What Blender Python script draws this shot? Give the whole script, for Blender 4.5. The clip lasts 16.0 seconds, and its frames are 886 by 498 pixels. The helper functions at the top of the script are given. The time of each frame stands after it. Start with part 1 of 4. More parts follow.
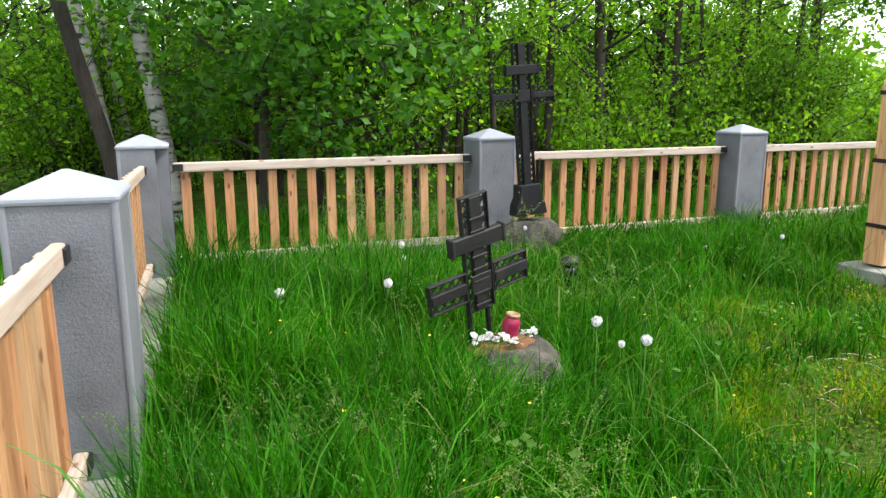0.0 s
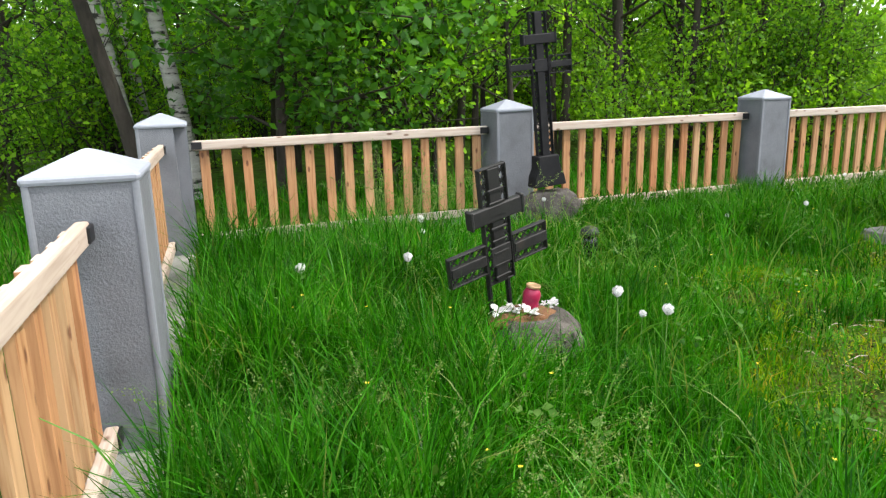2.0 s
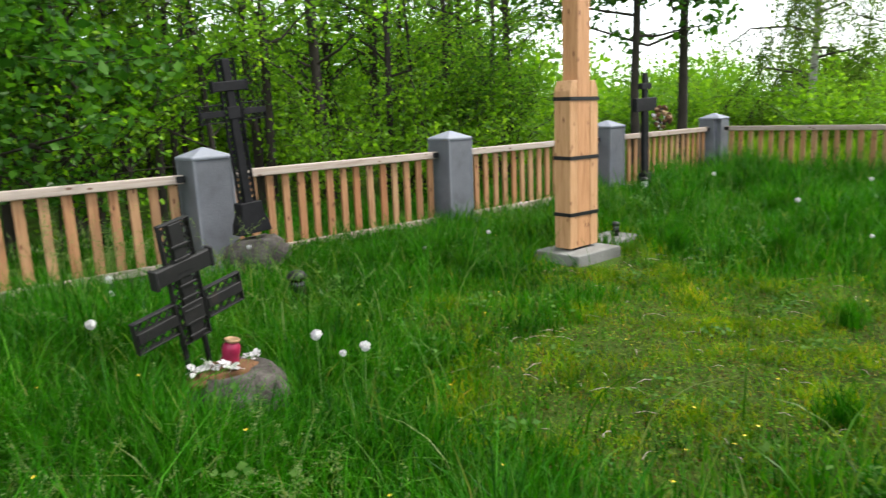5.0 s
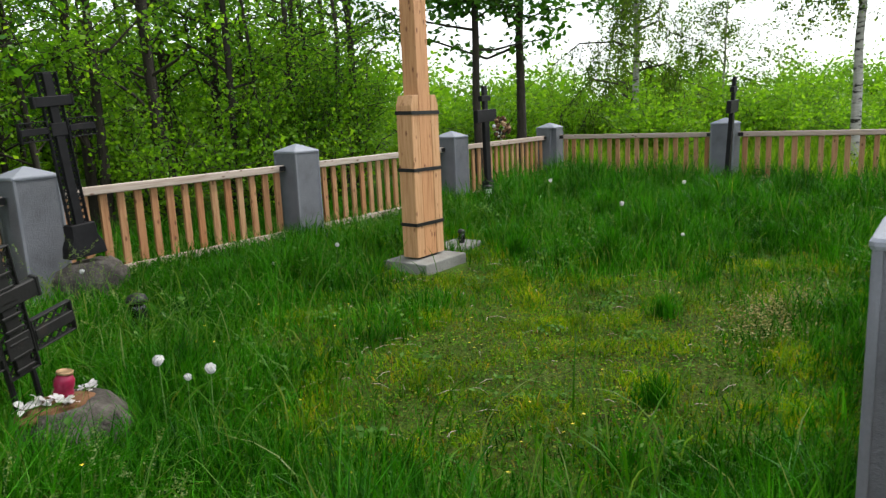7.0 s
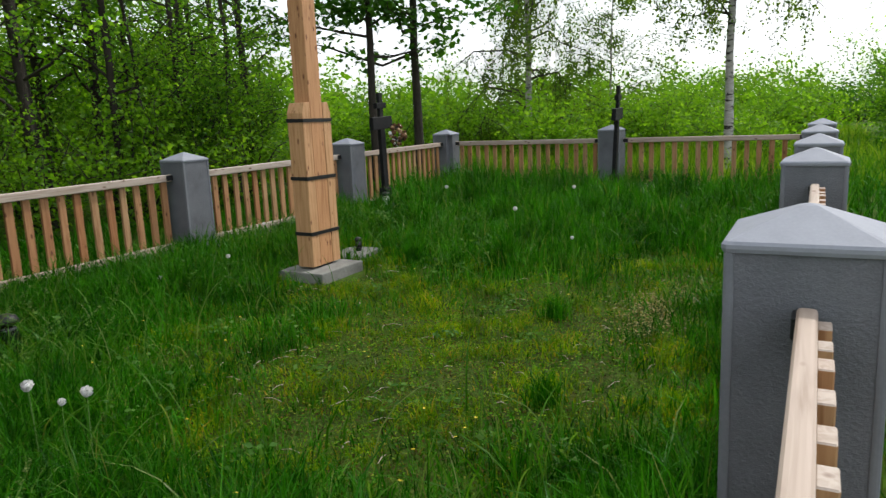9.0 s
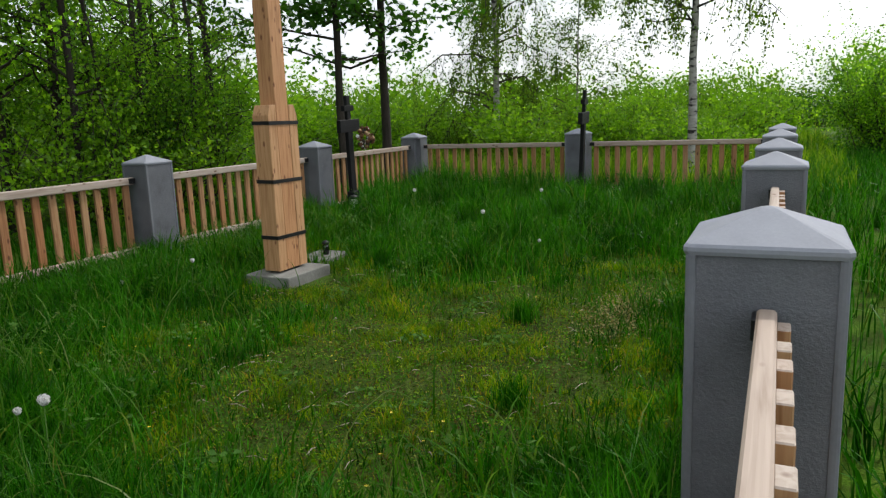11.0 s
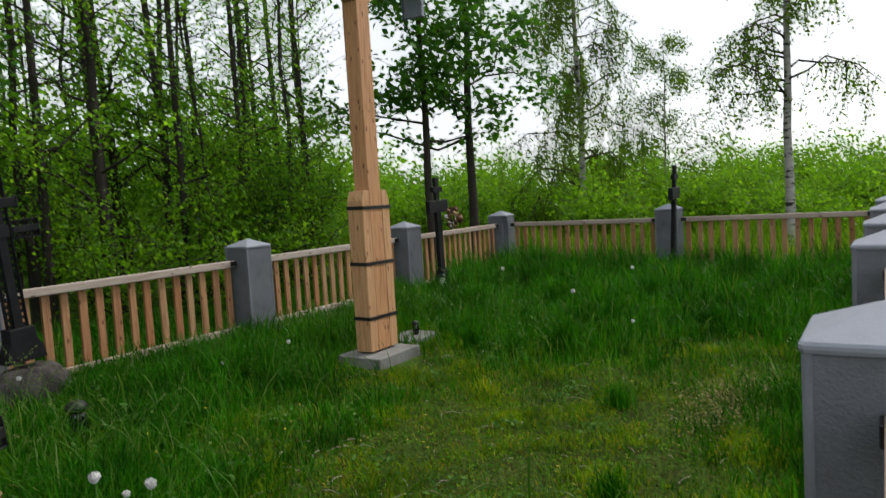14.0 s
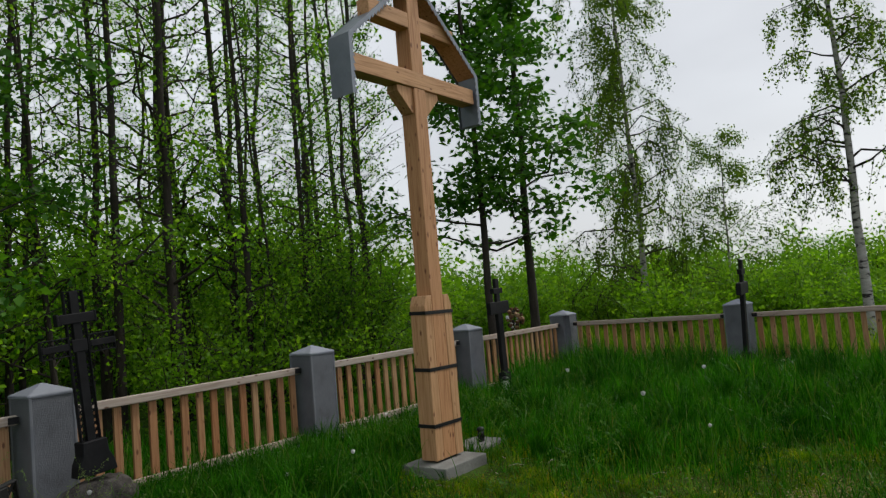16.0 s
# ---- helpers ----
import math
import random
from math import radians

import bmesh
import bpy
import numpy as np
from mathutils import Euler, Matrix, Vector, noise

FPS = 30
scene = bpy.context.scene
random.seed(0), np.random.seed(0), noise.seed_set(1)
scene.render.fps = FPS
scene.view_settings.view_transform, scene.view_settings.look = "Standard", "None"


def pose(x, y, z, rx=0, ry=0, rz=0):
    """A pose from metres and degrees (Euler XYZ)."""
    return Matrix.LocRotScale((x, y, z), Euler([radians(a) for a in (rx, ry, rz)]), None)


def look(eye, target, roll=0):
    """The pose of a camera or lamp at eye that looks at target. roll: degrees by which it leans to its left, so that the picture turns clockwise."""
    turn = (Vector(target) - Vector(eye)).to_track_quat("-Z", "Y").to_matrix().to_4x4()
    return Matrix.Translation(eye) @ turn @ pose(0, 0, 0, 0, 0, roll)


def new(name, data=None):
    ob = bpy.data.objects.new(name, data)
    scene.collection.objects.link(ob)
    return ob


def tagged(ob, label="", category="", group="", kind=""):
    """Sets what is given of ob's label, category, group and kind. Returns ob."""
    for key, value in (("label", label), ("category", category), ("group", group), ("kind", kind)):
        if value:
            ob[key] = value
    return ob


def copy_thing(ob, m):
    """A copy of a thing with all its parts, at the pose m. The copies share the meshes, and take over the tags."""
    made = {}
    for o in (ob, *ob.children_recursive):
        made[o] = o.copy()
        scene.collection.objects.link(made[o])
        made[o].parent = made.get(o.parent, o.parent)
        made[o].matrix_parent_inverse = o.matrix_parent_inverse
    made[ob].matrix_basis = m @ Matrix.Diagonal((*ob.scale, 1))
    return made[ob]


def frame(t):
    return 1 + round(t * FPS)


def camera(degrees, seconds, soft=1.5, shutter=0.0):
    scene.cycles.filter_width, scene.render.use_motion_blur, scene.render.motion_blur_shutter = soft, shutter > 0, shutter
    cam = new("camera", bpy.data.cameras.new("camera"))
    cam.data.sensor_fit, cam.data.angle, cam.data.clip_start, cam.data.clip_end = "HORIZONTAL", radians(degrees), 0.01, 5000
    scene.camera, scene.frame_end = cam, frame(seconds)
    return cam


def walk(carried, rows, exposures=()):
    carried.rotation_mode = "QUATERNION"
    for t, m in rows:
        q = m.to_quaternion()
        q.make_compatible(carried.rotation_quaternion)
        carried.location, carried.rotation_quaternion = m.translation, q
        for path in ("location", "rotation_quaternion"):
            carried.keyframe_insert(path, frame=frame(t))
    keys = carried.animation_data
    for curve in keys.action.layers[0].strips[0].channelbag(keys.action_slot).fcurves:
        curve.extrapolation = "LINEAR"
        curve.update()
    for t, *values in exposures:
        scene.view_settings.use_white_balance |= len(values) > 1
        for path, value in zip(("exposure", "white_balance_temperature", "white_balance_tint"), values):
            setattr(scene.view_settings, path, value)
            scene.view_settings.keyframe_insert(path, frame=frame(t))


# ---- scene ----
cam = camera(63.84, 16.0, soft=1.3, shutter=0.5)
# seconds, place of the eye, (yaw, pitch, roll)
PATH = [
    (0, (-0.072, 0.307, 1.407), (-21.29, -11.5, 0.2)),
    (0.5, (-0.079, 0.311, 1.404), (-20.4, -12.35, 0.15)),
    (1, (-0.074, 0.309, 1.403), (-20.38, -12.89, 1.1)),
    (1.5, (-0.076, 0.307, 1.404), (-20.22, -13.14, 1.48)),
    (2, (-0.074, 0.308, 1.4), (-20.03, -13.57, 1.52)),
    (2.5, (-0.067, 0.294, 1.408), (-21.13, -13.12, 1.32)),
    (3, (-0.048, 0.255, 1.427), (-24.26, -12.06, 1.99)),
    (3.5, (-0.041, 0.192, 1.45), (-28.72, -11.8, 2.35)),
    (4, (-0.012, 0.217, 1.445), (-32.27, -11.58, 1.89)),
    (4.5, (0.023, 0.23, 1.429), (-36.85, -11.06, 2.0)),
    (5, (0.053, 0.203, 1.434), (-42.25, -11.12, 2.23)),
    (7.5, (0.01, 0.062, 1.496), (-55.83, -10.78, 2.32)),
    (8, (0.008, 0.051, 1.504), (-57.83, -10.64, 2.14)),
    (8.5, (0.031, 0.03, 1.501), (-59.84, -10.71, 2.31)),
    (9, (0.045, 0.019, 1.494), (-61.92, -10.83, 2.41)),
    (9.5, (0.053, 0.012, 1.491), (-63.5, -10.96, 2.55)),
    (12, (0.058, 0.018, 1.497), (-64.47, -10.65, 2.11)),
    (12.5, (0.052, 0.021, 1.509), (-63.3, -9.81, 2.31)),
    (13, (0.047, 0.022, 1.521), (-62.21, -8.38, 2.76)),
    (13.5, (0.038, 0.027, 1.535), (-59.74, -6.93, 3.49)),
    (14, (0.036, 0.038, 1.554), (-57.62, -4.35, 3.42)),
    (14.5, (0.019, 0.041, 1.586), (-55.83, -1.65, 3.95)),
    (15, (0.026, 0.039, 1.599), (-54.48, 1.29, 3.87)),
    (15.5, (0.022, 0.061, 1.596), (-53.17, 3.34, 4.77)),
    (16, (0.021, 0.072, 1.6), (-52.96, 3.95, 4.9)),
]
EXPOSURES = [(0, 0.15), (3, 0.13), (5, -0.24), (7.5, -0.73), (9.5, -1.08), (12.5, -1.20), (14, -1.30), (16, -1.78)]
walk(cam, [(t, pose(*eye, 90 + pitch, roll, yaw)) for t, eye, (yaw, pitch, roll) in PATH], EXPOSURES)

# ---- light: a hazy bright sky and a veiled sun ----
SUN_AZIMUTH, SUN_HEIGHT = radians(116), radians(50)
world = bpy.data.worlds.new("sky")
scene.world = world
world.use_nodes = True
wn, wl = world.node_tree.nodes, world.node_tree.links
sky = wn.new("ShaderNodeTexSky")
sky.sky_type, sky.sun_disc = "NISHITA", False
sky.sun_elevation, sky.sun_rotation = SUN_HEIGHT, SUN_AZIMUTH
sky.dust_density, sky.air_density = 4.0, 1.0
wn["Background"].inputs["Strength"].default_value = 0.075
wl.new(sky.outputs["Color"], wn["Background"].inputs["Color"])
haze = wn.new("ShaderNodeBackground")
haze.inputs["Color"].default_value = (0.93, 0.96, 1.0, 1)
haze.inputs["Strength"].default_value = 2.2
veil = wn.new("ShaderNodeTexNoise")
veil.inputs["Scale"].default_value, veil.inputs["Detail"].default_value = 1.6, 5.0
place_at = wn.new("ShaderNodeTexCoord")
squash = wn.new("ShaderNodeMapping")
squash.inputs["Scale"].default_value = (1, 1, 3)
wl.new(place_at.outputs["Generated"], squash.inputs["Vector"])
wl.new(squash.outputs["Vector"], veil.inputs["Vector"])
cloud = wn.new("ShaderNodeMapRange")
for sock, value in zip(("From Min", "From Max", "To Min", "To Max"), (0.3, 0.7, 2.1, 2.8)):
    cloud.inputs[sock].default_value = value
wl.new(veil.outputs["Fac"], cloud.inputs["Value"])
wl.new(cloud.outputs["Result"], haze.inputs["Strength"])
both = wn.new("ShaderNodeAddShader")
wl.new(wn["Background"].outputs[0], both.inputs[0])
wl.new(haze.outputs[0], both.inputs[1])
wl.new(both.outputs[0], wn["World Output"].inputs["Surface"])
sun = new("sun", bpy.data.lights.new("sun", "SUN"))
sun.data.energy, sun.data.angle, sun.data.color = 5.0, radians(2.0), (1.0, 0.96, 0.88)
sun_from = Vector((math.sin(SUN_AZIMUTH) * math.cos(SUN_HEIGHT), math.cos(SUN_AZIMUTH) * math.cos(SUN_HEIGHT), math.sin(SUN_HEIGHT)))
sun.matrix_world = look(sun_from * 30, (0, 0, 0))


# ---- materials ----
def mat(name):
    m = bpy.data.materials.new(name)
    m.use_nodes = True
    return m, m.node_tree.nodes, m.node_tree.links, m.node_tree.nodes["Principled BSDF"]


def noise_node(n, l, scale, detail=4.0, stretch=None, rough=0.6):
    """A noise in the object's own metres; stretch squeezes it along an axis."""
    co = n.new("ShaderNodeTexCoord")
    t = n.new("ShaderNodeTexNoise")
    t.inputs["Scale"].default_value, t.inputs["Detail"].default_value, t.inputs["Roughness"].default_value = scale, detail, rough
    mp = n.new("ShaderNodeMapping")
    if stretch:
        mp.inputs["Scale"].default_value = stretch
    l.new(co.outputs["Object"], mp.inputs["Vector"])
    l.new(mp.outputs["Vector"], t.inputs["Vector"])
    return t


def ramp(n, l, src, stops):
    r = n.new("ShaderNodeValToRGB")
    while len(r.color_ramp.elements) < len(stops):
        r.color_ramp.elements.new(0.5)
    for e, (p, c) in zip(r.color_ramp.elements, stops):
        e.position, e.color = p, (*c, 1)
    l.new(src, r.inputs["Fac"])
    return r


def mix(n, l, fac, a, b, mode="MIX"):
    m = n.new("ShaderNodeMix")
    m.data_type, m.blend_type = "RGBA", mode
    for sock, v in ((m.inputs[0], fac), (m.inputs[6], a), (m.inputs[7], b)):
        if isinstance(v, (int, float)):
            sock.default_value = v
        elif isinstance(v, tuple):
            sock.default_value = (*v, 1)
        else:
            l.new(v, sock)
    return m.outputs[2]


def bump(n, l, src, bsdf, strength, distance):
    b = n.new("ShaderNodeBump")
    b.inputs["Strength"].default_value, b.inputs["Distance"].default_value = strength, distance
    l.new(src, b.inputs["Height"])
    l.new(b.outputs["Normal"], bsdf.inputs["Normal"])


def surface(name, stops, scale, rough=0.8, fine=60.0, bump_by=0.3, bump_deep=0.004, stretch=None, metal=0.0, blotch=0.25, shine=0.35):
    """Colour from a coarse noise, broken by a fine one, with fine relief."""
    m, n, l, b = mat(name)
    coarse, small = noise_node(n, l, scale, 5, stretch), noise_node(n, l, fine, 3, stretch)
    c = ramp(n, l, coarse.outputs["Fac"], stops)
    g = ramp(n, l, small.outputs["Fac"], [(0.3, (1 - blotch,) * 3), (0.7, (1.0,) * 3)])
    l.new(mix(n, l, 1.0, c.outputs["Color"], g.outputs["Color"], "MULTIPLY"), b.inputs["Base Color"])
    b.inputs["Roughness"].default_value, b.inputs["Metallic"].default_value = rough, metal
    bump(n, l, small.outputs["Fac"], b, bump_by, bump_deep)
    b.inputs["Specular IOR Level"].default_value = shine
    return m


def wood(name, light, dark, knots=True, rough=0.62, vary=1.0):
    """Planed softwood, its grain along the piece's z; each piece has its own tone."""
    m, n, l, b = mat(name)
    info = n.new("ShaderNodeObjectInfo")
    co = n.new("ShaderNodeTexCoord")
    shift = n.new("ShaderNodeVectorMath")
    shift.operation = "ADD"
    times = n.new("ShaderNodeMath")
    times.operation, times.inputs[1].default_value = "MULTIPLY", 37.0
    l.new(info.outputs["Random"], times.inputs[0])
    l.new(co.outputs["Object"], shift.inputs[0])
    l.new(times.outputs[0], shift.inputs[1])
    mp = n.new("ShaderNodeMapping")
    mp.inputs["Scale"].default_value = (28, 28, 1.6)
    l.new(shift.outputs[0], mp.inputs["Vector"])
    grain = n.new("ShaderNodeTexNoise")
    grain.inputs["Scale"].default_value, grain.inputs["Detail"].default_value, grain.inputs["Distortion"].default_value = 1.6, 5.0, 0.8
    l.new(mp.outputs["Vector"], grain.inputs["Vector"])
    c = ramp(n, l, grain.outputs["Fac"], [(0.3, dark), (0.55, light), (0.8, tuple(min(1, v * 1.12) for v in light))])
    tone = ramp(n, l, info.outputs["Random"], [(0.0, (1.0, 0.96, 0.88)), (0.3, (0.98, 0.80, 0.66)), (0.55, (1.0, 1.0, 0.95)), (0.8, (0.86, 0.62, 0.45)), (1.0, (1.0, 0.88, 0.78))])
    out = mix(n, l, vary, c.outputs["Color"], tone.outputs["Color"], "MULTIPLY")
    if knots:
        kmap = n.new("ShaderNodeMapping")
        kmap.inputs["Scale"].default_value = (14, 14, 6)
        l.new(shift.outputs[0], kmap.inputs["Vector"])
        v = n.new("ShaderNodeTexVoronoi")
        v.inputs["Scale"].default_value = 1.0
        l.new(kmap.outputs["Vector"], v.inputs["Vector"])
        k = ramp(n, l, v.outputs["Distance"], [(0.10, (0.25, 0.12, 0.06)), (0.19, (1, 1, 1))])
        out = mix(n, l, 0.85, out, k.outputs["Color"], "MULTIPLY")
    l.new(out, b.inputs["Base Color"])
    b.inputs["Roughness"].default_value = rough
    bump(n, l, grain.outputs["Fac"], b, 0.15, 0.002)
    return m


def leafy(name, stops, glow=0.45, rough=0.5, patch=0.6, low=(0.72, 0.80, 0.7), high=(1.12, 1.08, 1.0), shine=0.07):
    """Leaf or blade: every island has its own tone, and light passes through."""
    m, n, l, b = mat(name)
    geo = n.new("ShaderNodeNewGeometry")
    c = ramp(n, l, geo.outputs["Random Per Island"], stops)
    big = noise_node(n, l, patch, 3)
    g = ramp(n, l, big.outputs["Fac"], [(0.32, low), (0.66, high)])
    col = mix(n, l, 1.0, c.outputs["Color"], g.outputs["Color"], "MULTIPLY")
    l.new(col, b.inputs["Base Color"])
    b.inputs["Roughness"].default_value = rough
    b.inputs["Specular IOR Level"].default_value = shine
    tr = n.new("ShaderNodeBsdfTranslucent")
    l.new(mix(n, l, 1.0, col, (1.55, 1.5, 0.55), "MULTIPLY"), tr.inputs["Color"])
    add = n.new("ShaderNodeMixShader")
    add.inputs[0].default_value = glow
    l.new(b.outputs[0], add.inputs[1])
    l.new(tr.outputs[0], add.inputs[2])
    l.new(add.outputs[0], n["Material Output"].inputs["Surface"])
    return m


def glass(name, colour, rough=0.1):
    m, n, l, b = mat(name)
    b.inputs["Base Color"].default_value = (*colour, 1)
    b.inputs["Roughness"].default_value = rough
    b.inputs["Transmission Weight"].default_value = 0.75
    return m


M_CONCRETE = surface("grey_stucco", [(0.28, (0.092, 0.098, 0.109)), (0.42, (0.124, 0.131, 0.147)), (0.6, (0.148, 0.155, 0.174)), (0.78, (0.186, 0.195, 0.214))], 3.2, 0.64, 105, 0.65, 0.008, blotch=0.12)
M_BORDER = surface("smooth_grey_cement", [(0.3, (0.141, 0.151, 0.172)), (0.7, (0.199, 0.211, 0.234))], 3.5, 0.8, 90, 0.15, 0.002, blotch=0.1)
M_CAP = surface("pale_cement_cap", [(0.3, (0.227, 0.241, 0.282)), (0.7, (0.288, 0.306, 0.353))], 4, 0.7, 120, 0.12, 0.002, blotch=0.08)
M_KERB = surface("old_kerb_concrete", [(0.3, (0.128, 0.128, 0.116)), (0.55, (0.232, 0.232, 0.216)), (0.8, (0.320, 0.316, 0.296))], 3, 0.9, 70, 0.5, 0.006)
M_WOOD = wood("larch_wood", (0.39, 0.240, 0.128), (0.25, 0.125, 0.054))
# paler than M_WOOD: glare and sky sheen on the rails put into the colour
M_RAIL = wood("larch_rail_wood", (0.41, 0.35, 0.305), (0.31, 0.25, 0.205), vary=0.35)
M_BEAM = wood("glued_beam_wood", (0.52, 0.31, 0.16), (0.35, 0.18, 0.075), vary=0.6)
M_BLACK = surface("black_metal", [(0.3, (0.012, 0.012, 0.013)), (0.7, (0.028, 0.028, 0.03))], 6, 0.45, 80, 0.2, 0.002, metal=0.3)
M_IRON = surface("painted_cast_iron", [(0.3, (0.005, 0.005, 0.006)), (0.6, (0.011, 0.011, 0.013)), (0.8, (0.025, 0.022, 0.020))], 9, 0.62, 120, 0.3, 0.002, shine=0.2)
M_IRON_WORN = surface("weathered_cast_iron", [(0.3, (0.006, 0.005, 0.005)), (0.6, (0.011, 0.011, 0.011)), (0.78, (0.033, 0.022, 0.017))], 12, 0.65, 90, 0.4, 0.003)
M_STONE = surface("mossy_fieldstone", [(0.28, (0.027, 0.024, 0.020)), (0.5, (0.069, 0.060, 0.052)), (0.66, (0.111, 0.100, 0.087)), (0.8, (0.048, 0.055, 0.027))], 9, 0.95, 45, 0.9, 0.02)
M_RUST = surface("dry_rusty_moss", [(0.3, (0.088, 0.039, 0.017)), (0.7, (0.182, 0.088, 0.039))], 18, 0.95, 90, 0.7, 0.01)
M_TIN = surface("grey_sheet_metal", [(0.3, (0.16, 0.18, 0.21)), (0.7, (0.23, 0.25, 0.29))], 3, 0.45, 60, 0.08, 0.001, metal=0.5, blotch=0.08)
M_BARK = surface("alder_bark", [(0.3, (0.021, 0.017, 0.013)), (0.6, (0.045, 0.037, 0.029)), (0.8, (0.066, 0.060, 0.045))], 7, 0.95, 40, 0.8, 0.02, stretch=(1, 1, 0.35))
M_TWIG = surface("twig_bark", [(0.3, (0.021, 0.017, 0.012)), (0.7, (0.048, 0.039, 0.027))], 9, 0.9, 50, 0.4, 0.004)
M_BIRCH = surface("birch_bark", [(0.41, (0.019, 0.017, 0.015)), (0.46, (0.310, 0.298, 0.273)), (0.7, (0.446, 0.434, 0.409))], 5, 0.75, 60, 0.3, 0.004, stretch=(0.8, 0.8, 2.6))
M_GRASS = leafy("meadow_grass", [(0.0, (0.006, 0.049, 0.002)), (0.35, (0.015, 0.105, 0.002)), (0.72, (0.032, 0.177, 0.006)), (0.95, (0.068, 0.219, 0.025)), (1.0, (0.165, 0.194, 0.067))], 0.34, 0.34, 1.5, (0.32, 0.44, 0.34), (1.48, 1.36, 1.0))
# brighter, yellower than M_GRASS: full sun on the far meadow put into the colour
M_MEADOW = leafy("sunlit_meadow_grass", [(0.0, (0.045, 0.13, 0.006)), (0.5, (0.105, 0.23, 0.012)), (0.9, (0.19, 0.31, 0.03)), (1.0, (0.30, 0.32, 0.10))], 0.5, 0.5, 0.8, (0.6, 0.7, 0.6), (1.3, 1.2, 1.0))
# pale tone of a sunlit patch of ground, put into the leaf colour
M_SUNPATCH = leafy("sun_patch_pale_leaves", [(0.0, (0.10, 0.09, 0.03)), (0.5, (0.22, 0.19, 0.08)), (1.0, (0.36, 0.32, 0.18))], 0.2, 0.7)
M_LONG = leafy("arching_grass_blades", [(0.0, (0.025, 0.098, 0.004)), (0.6, (0.055, 0.159, 0.012)), (0.9, (0.104, 0.202, 0.043)), (1.0, (0.184, 0.233, 0.098))], 0.45, 0.3)
M_TURF = leafy("short_worn_turf", [(0.0, (0.028, 0.110, 0.002)), (0.45, (0.071, 0.195, 0.004)), (0.85, (0.152, 0.270, 0.006)), (0.965, (0.192, 0.190, 0.024)), (1.0, (0.304, 0.250, 0.096))], 0.36, 0.6, 2.4, (0.36, 0.44, 0.34), (2.0, 1.5, 0.6))
M_LITTER = leafy("leaf_litter_and_clover", [(0.0, (0.028, 0.026, 0.011)), (0.3, (0.085, 0.071, 0.027)), (0.45, (0.028, 0.119, 0.009)), (0.8, (0.066, 0.205, 0.011)), (0.93, (0.151, 0.259, 0.027)), (1.0, (0.200, 0.204, 0.090))], 0.25, 0.7, 2.6, (0.34, 0.38, 0.34), (1.8, 1.5, 0.9))
M_SEED = leafy("pale_seed_heads", [(0.0, (0.108, 0.182, 0.055)), (1.0, (0.187, 0.254, 0.111))], 0.4, 0.6)
M_WEED = leafy("broad_weed_leaves", [(0.0, (0.035, 0.10, 0.018)), (0.6, (0.07, 0.17, 0.03)), (1.0, (0.13, 0.24, 0.06))], 0.35)
M_LEAF = leafy("alder_leaves", [(0.0, (0.044, 0.146, 0.008)), (0.5, (0.112, 0.293, 0.015)), (0.82, (0.202, 0.428, 0.026)), (1.0, (0.329, 0.564, 0.062))], 0.62, 0.36, 0.8, (0.36, 0.46, 0.38), (1.40, 1.30, 1.0), 0.28)
M_MAPLE = leafy("maple_leaves", [(0.0, (0.023, 0.093, 0.009)), (0.6, (0.043, 0.145, 0.012)), (1.0, (0.079, 0.212, 0.018))], 0.46, 0.4, 0.5, shine=0.25)
M_BIRCHLEAF = leafy("birch_leaves", [(0.0, (0.045, 0.10, 0.012)), (0.6, (0.095, 0.18, 0.022)), (1.0, (0.17, 0.27, 0.04))], 0.55, 0.45)
M_BUSHLEAF = leafy("willow_bush_leaves", [(0.0, (0.074, 0.187, 0.010)), (0.6, (0.132, 0.290, 0.017)), (1.0, (0.198, 0.374, 0.034))], 0.62, 0.42, shine=0.22)
M_PETAL = surface("white_plastic_petals", [(0.3, (0.68, 0.66, 0.66)), (0.7, (0.82, 0.80, 0.80))], 20, 0.5, 90, 0.1, 0.001)
M_YELLOW = surface("buttercup_petals", [(0.3, (0.675, 0.495, 0.018)), (0.7, (0.765, 0.612, 0.036))], 30, 0.35, 90, 0.05, 0.001)
M_FLUFF = surface("dandelion_seed_fluff", [(0.3, (0.638, 0.638, 0.608)), (0.7, (0.851, 0.851, 0.821))], 40, 0.9, 90, 0.05, 0.001)
M_STEM = surface("green_stems", [(0.3, (0.09, 0.20, 0.04)), (0.7, (0.16, 0.28, 0.07))], 20, 0.5, 90, 0.05, 0.001)
M_RED = glass("red_lantern_glass", (0.55, 0.02, 0.10), 0.15)
M_REDPLASTIC = surface("crimson_plastic", [(0.3, (0.24, 0.012, 0.045)), (0.7, (0.34, 0.02, 0.07))], 20, 0.3, 90, 0.05, 0.001)
M_GOLD = surface("faded_gilt_lid", [(0.3, (0.34, 0.21, 0.11)), (0.7, (0.48, 0.32, 0.18))], 20, 0.35, 90, 0.1, 0.001, metal=0.4)
M_CLEAR = glass("smoky_glass", (0.05, 0.05, 0.05), 0.15)


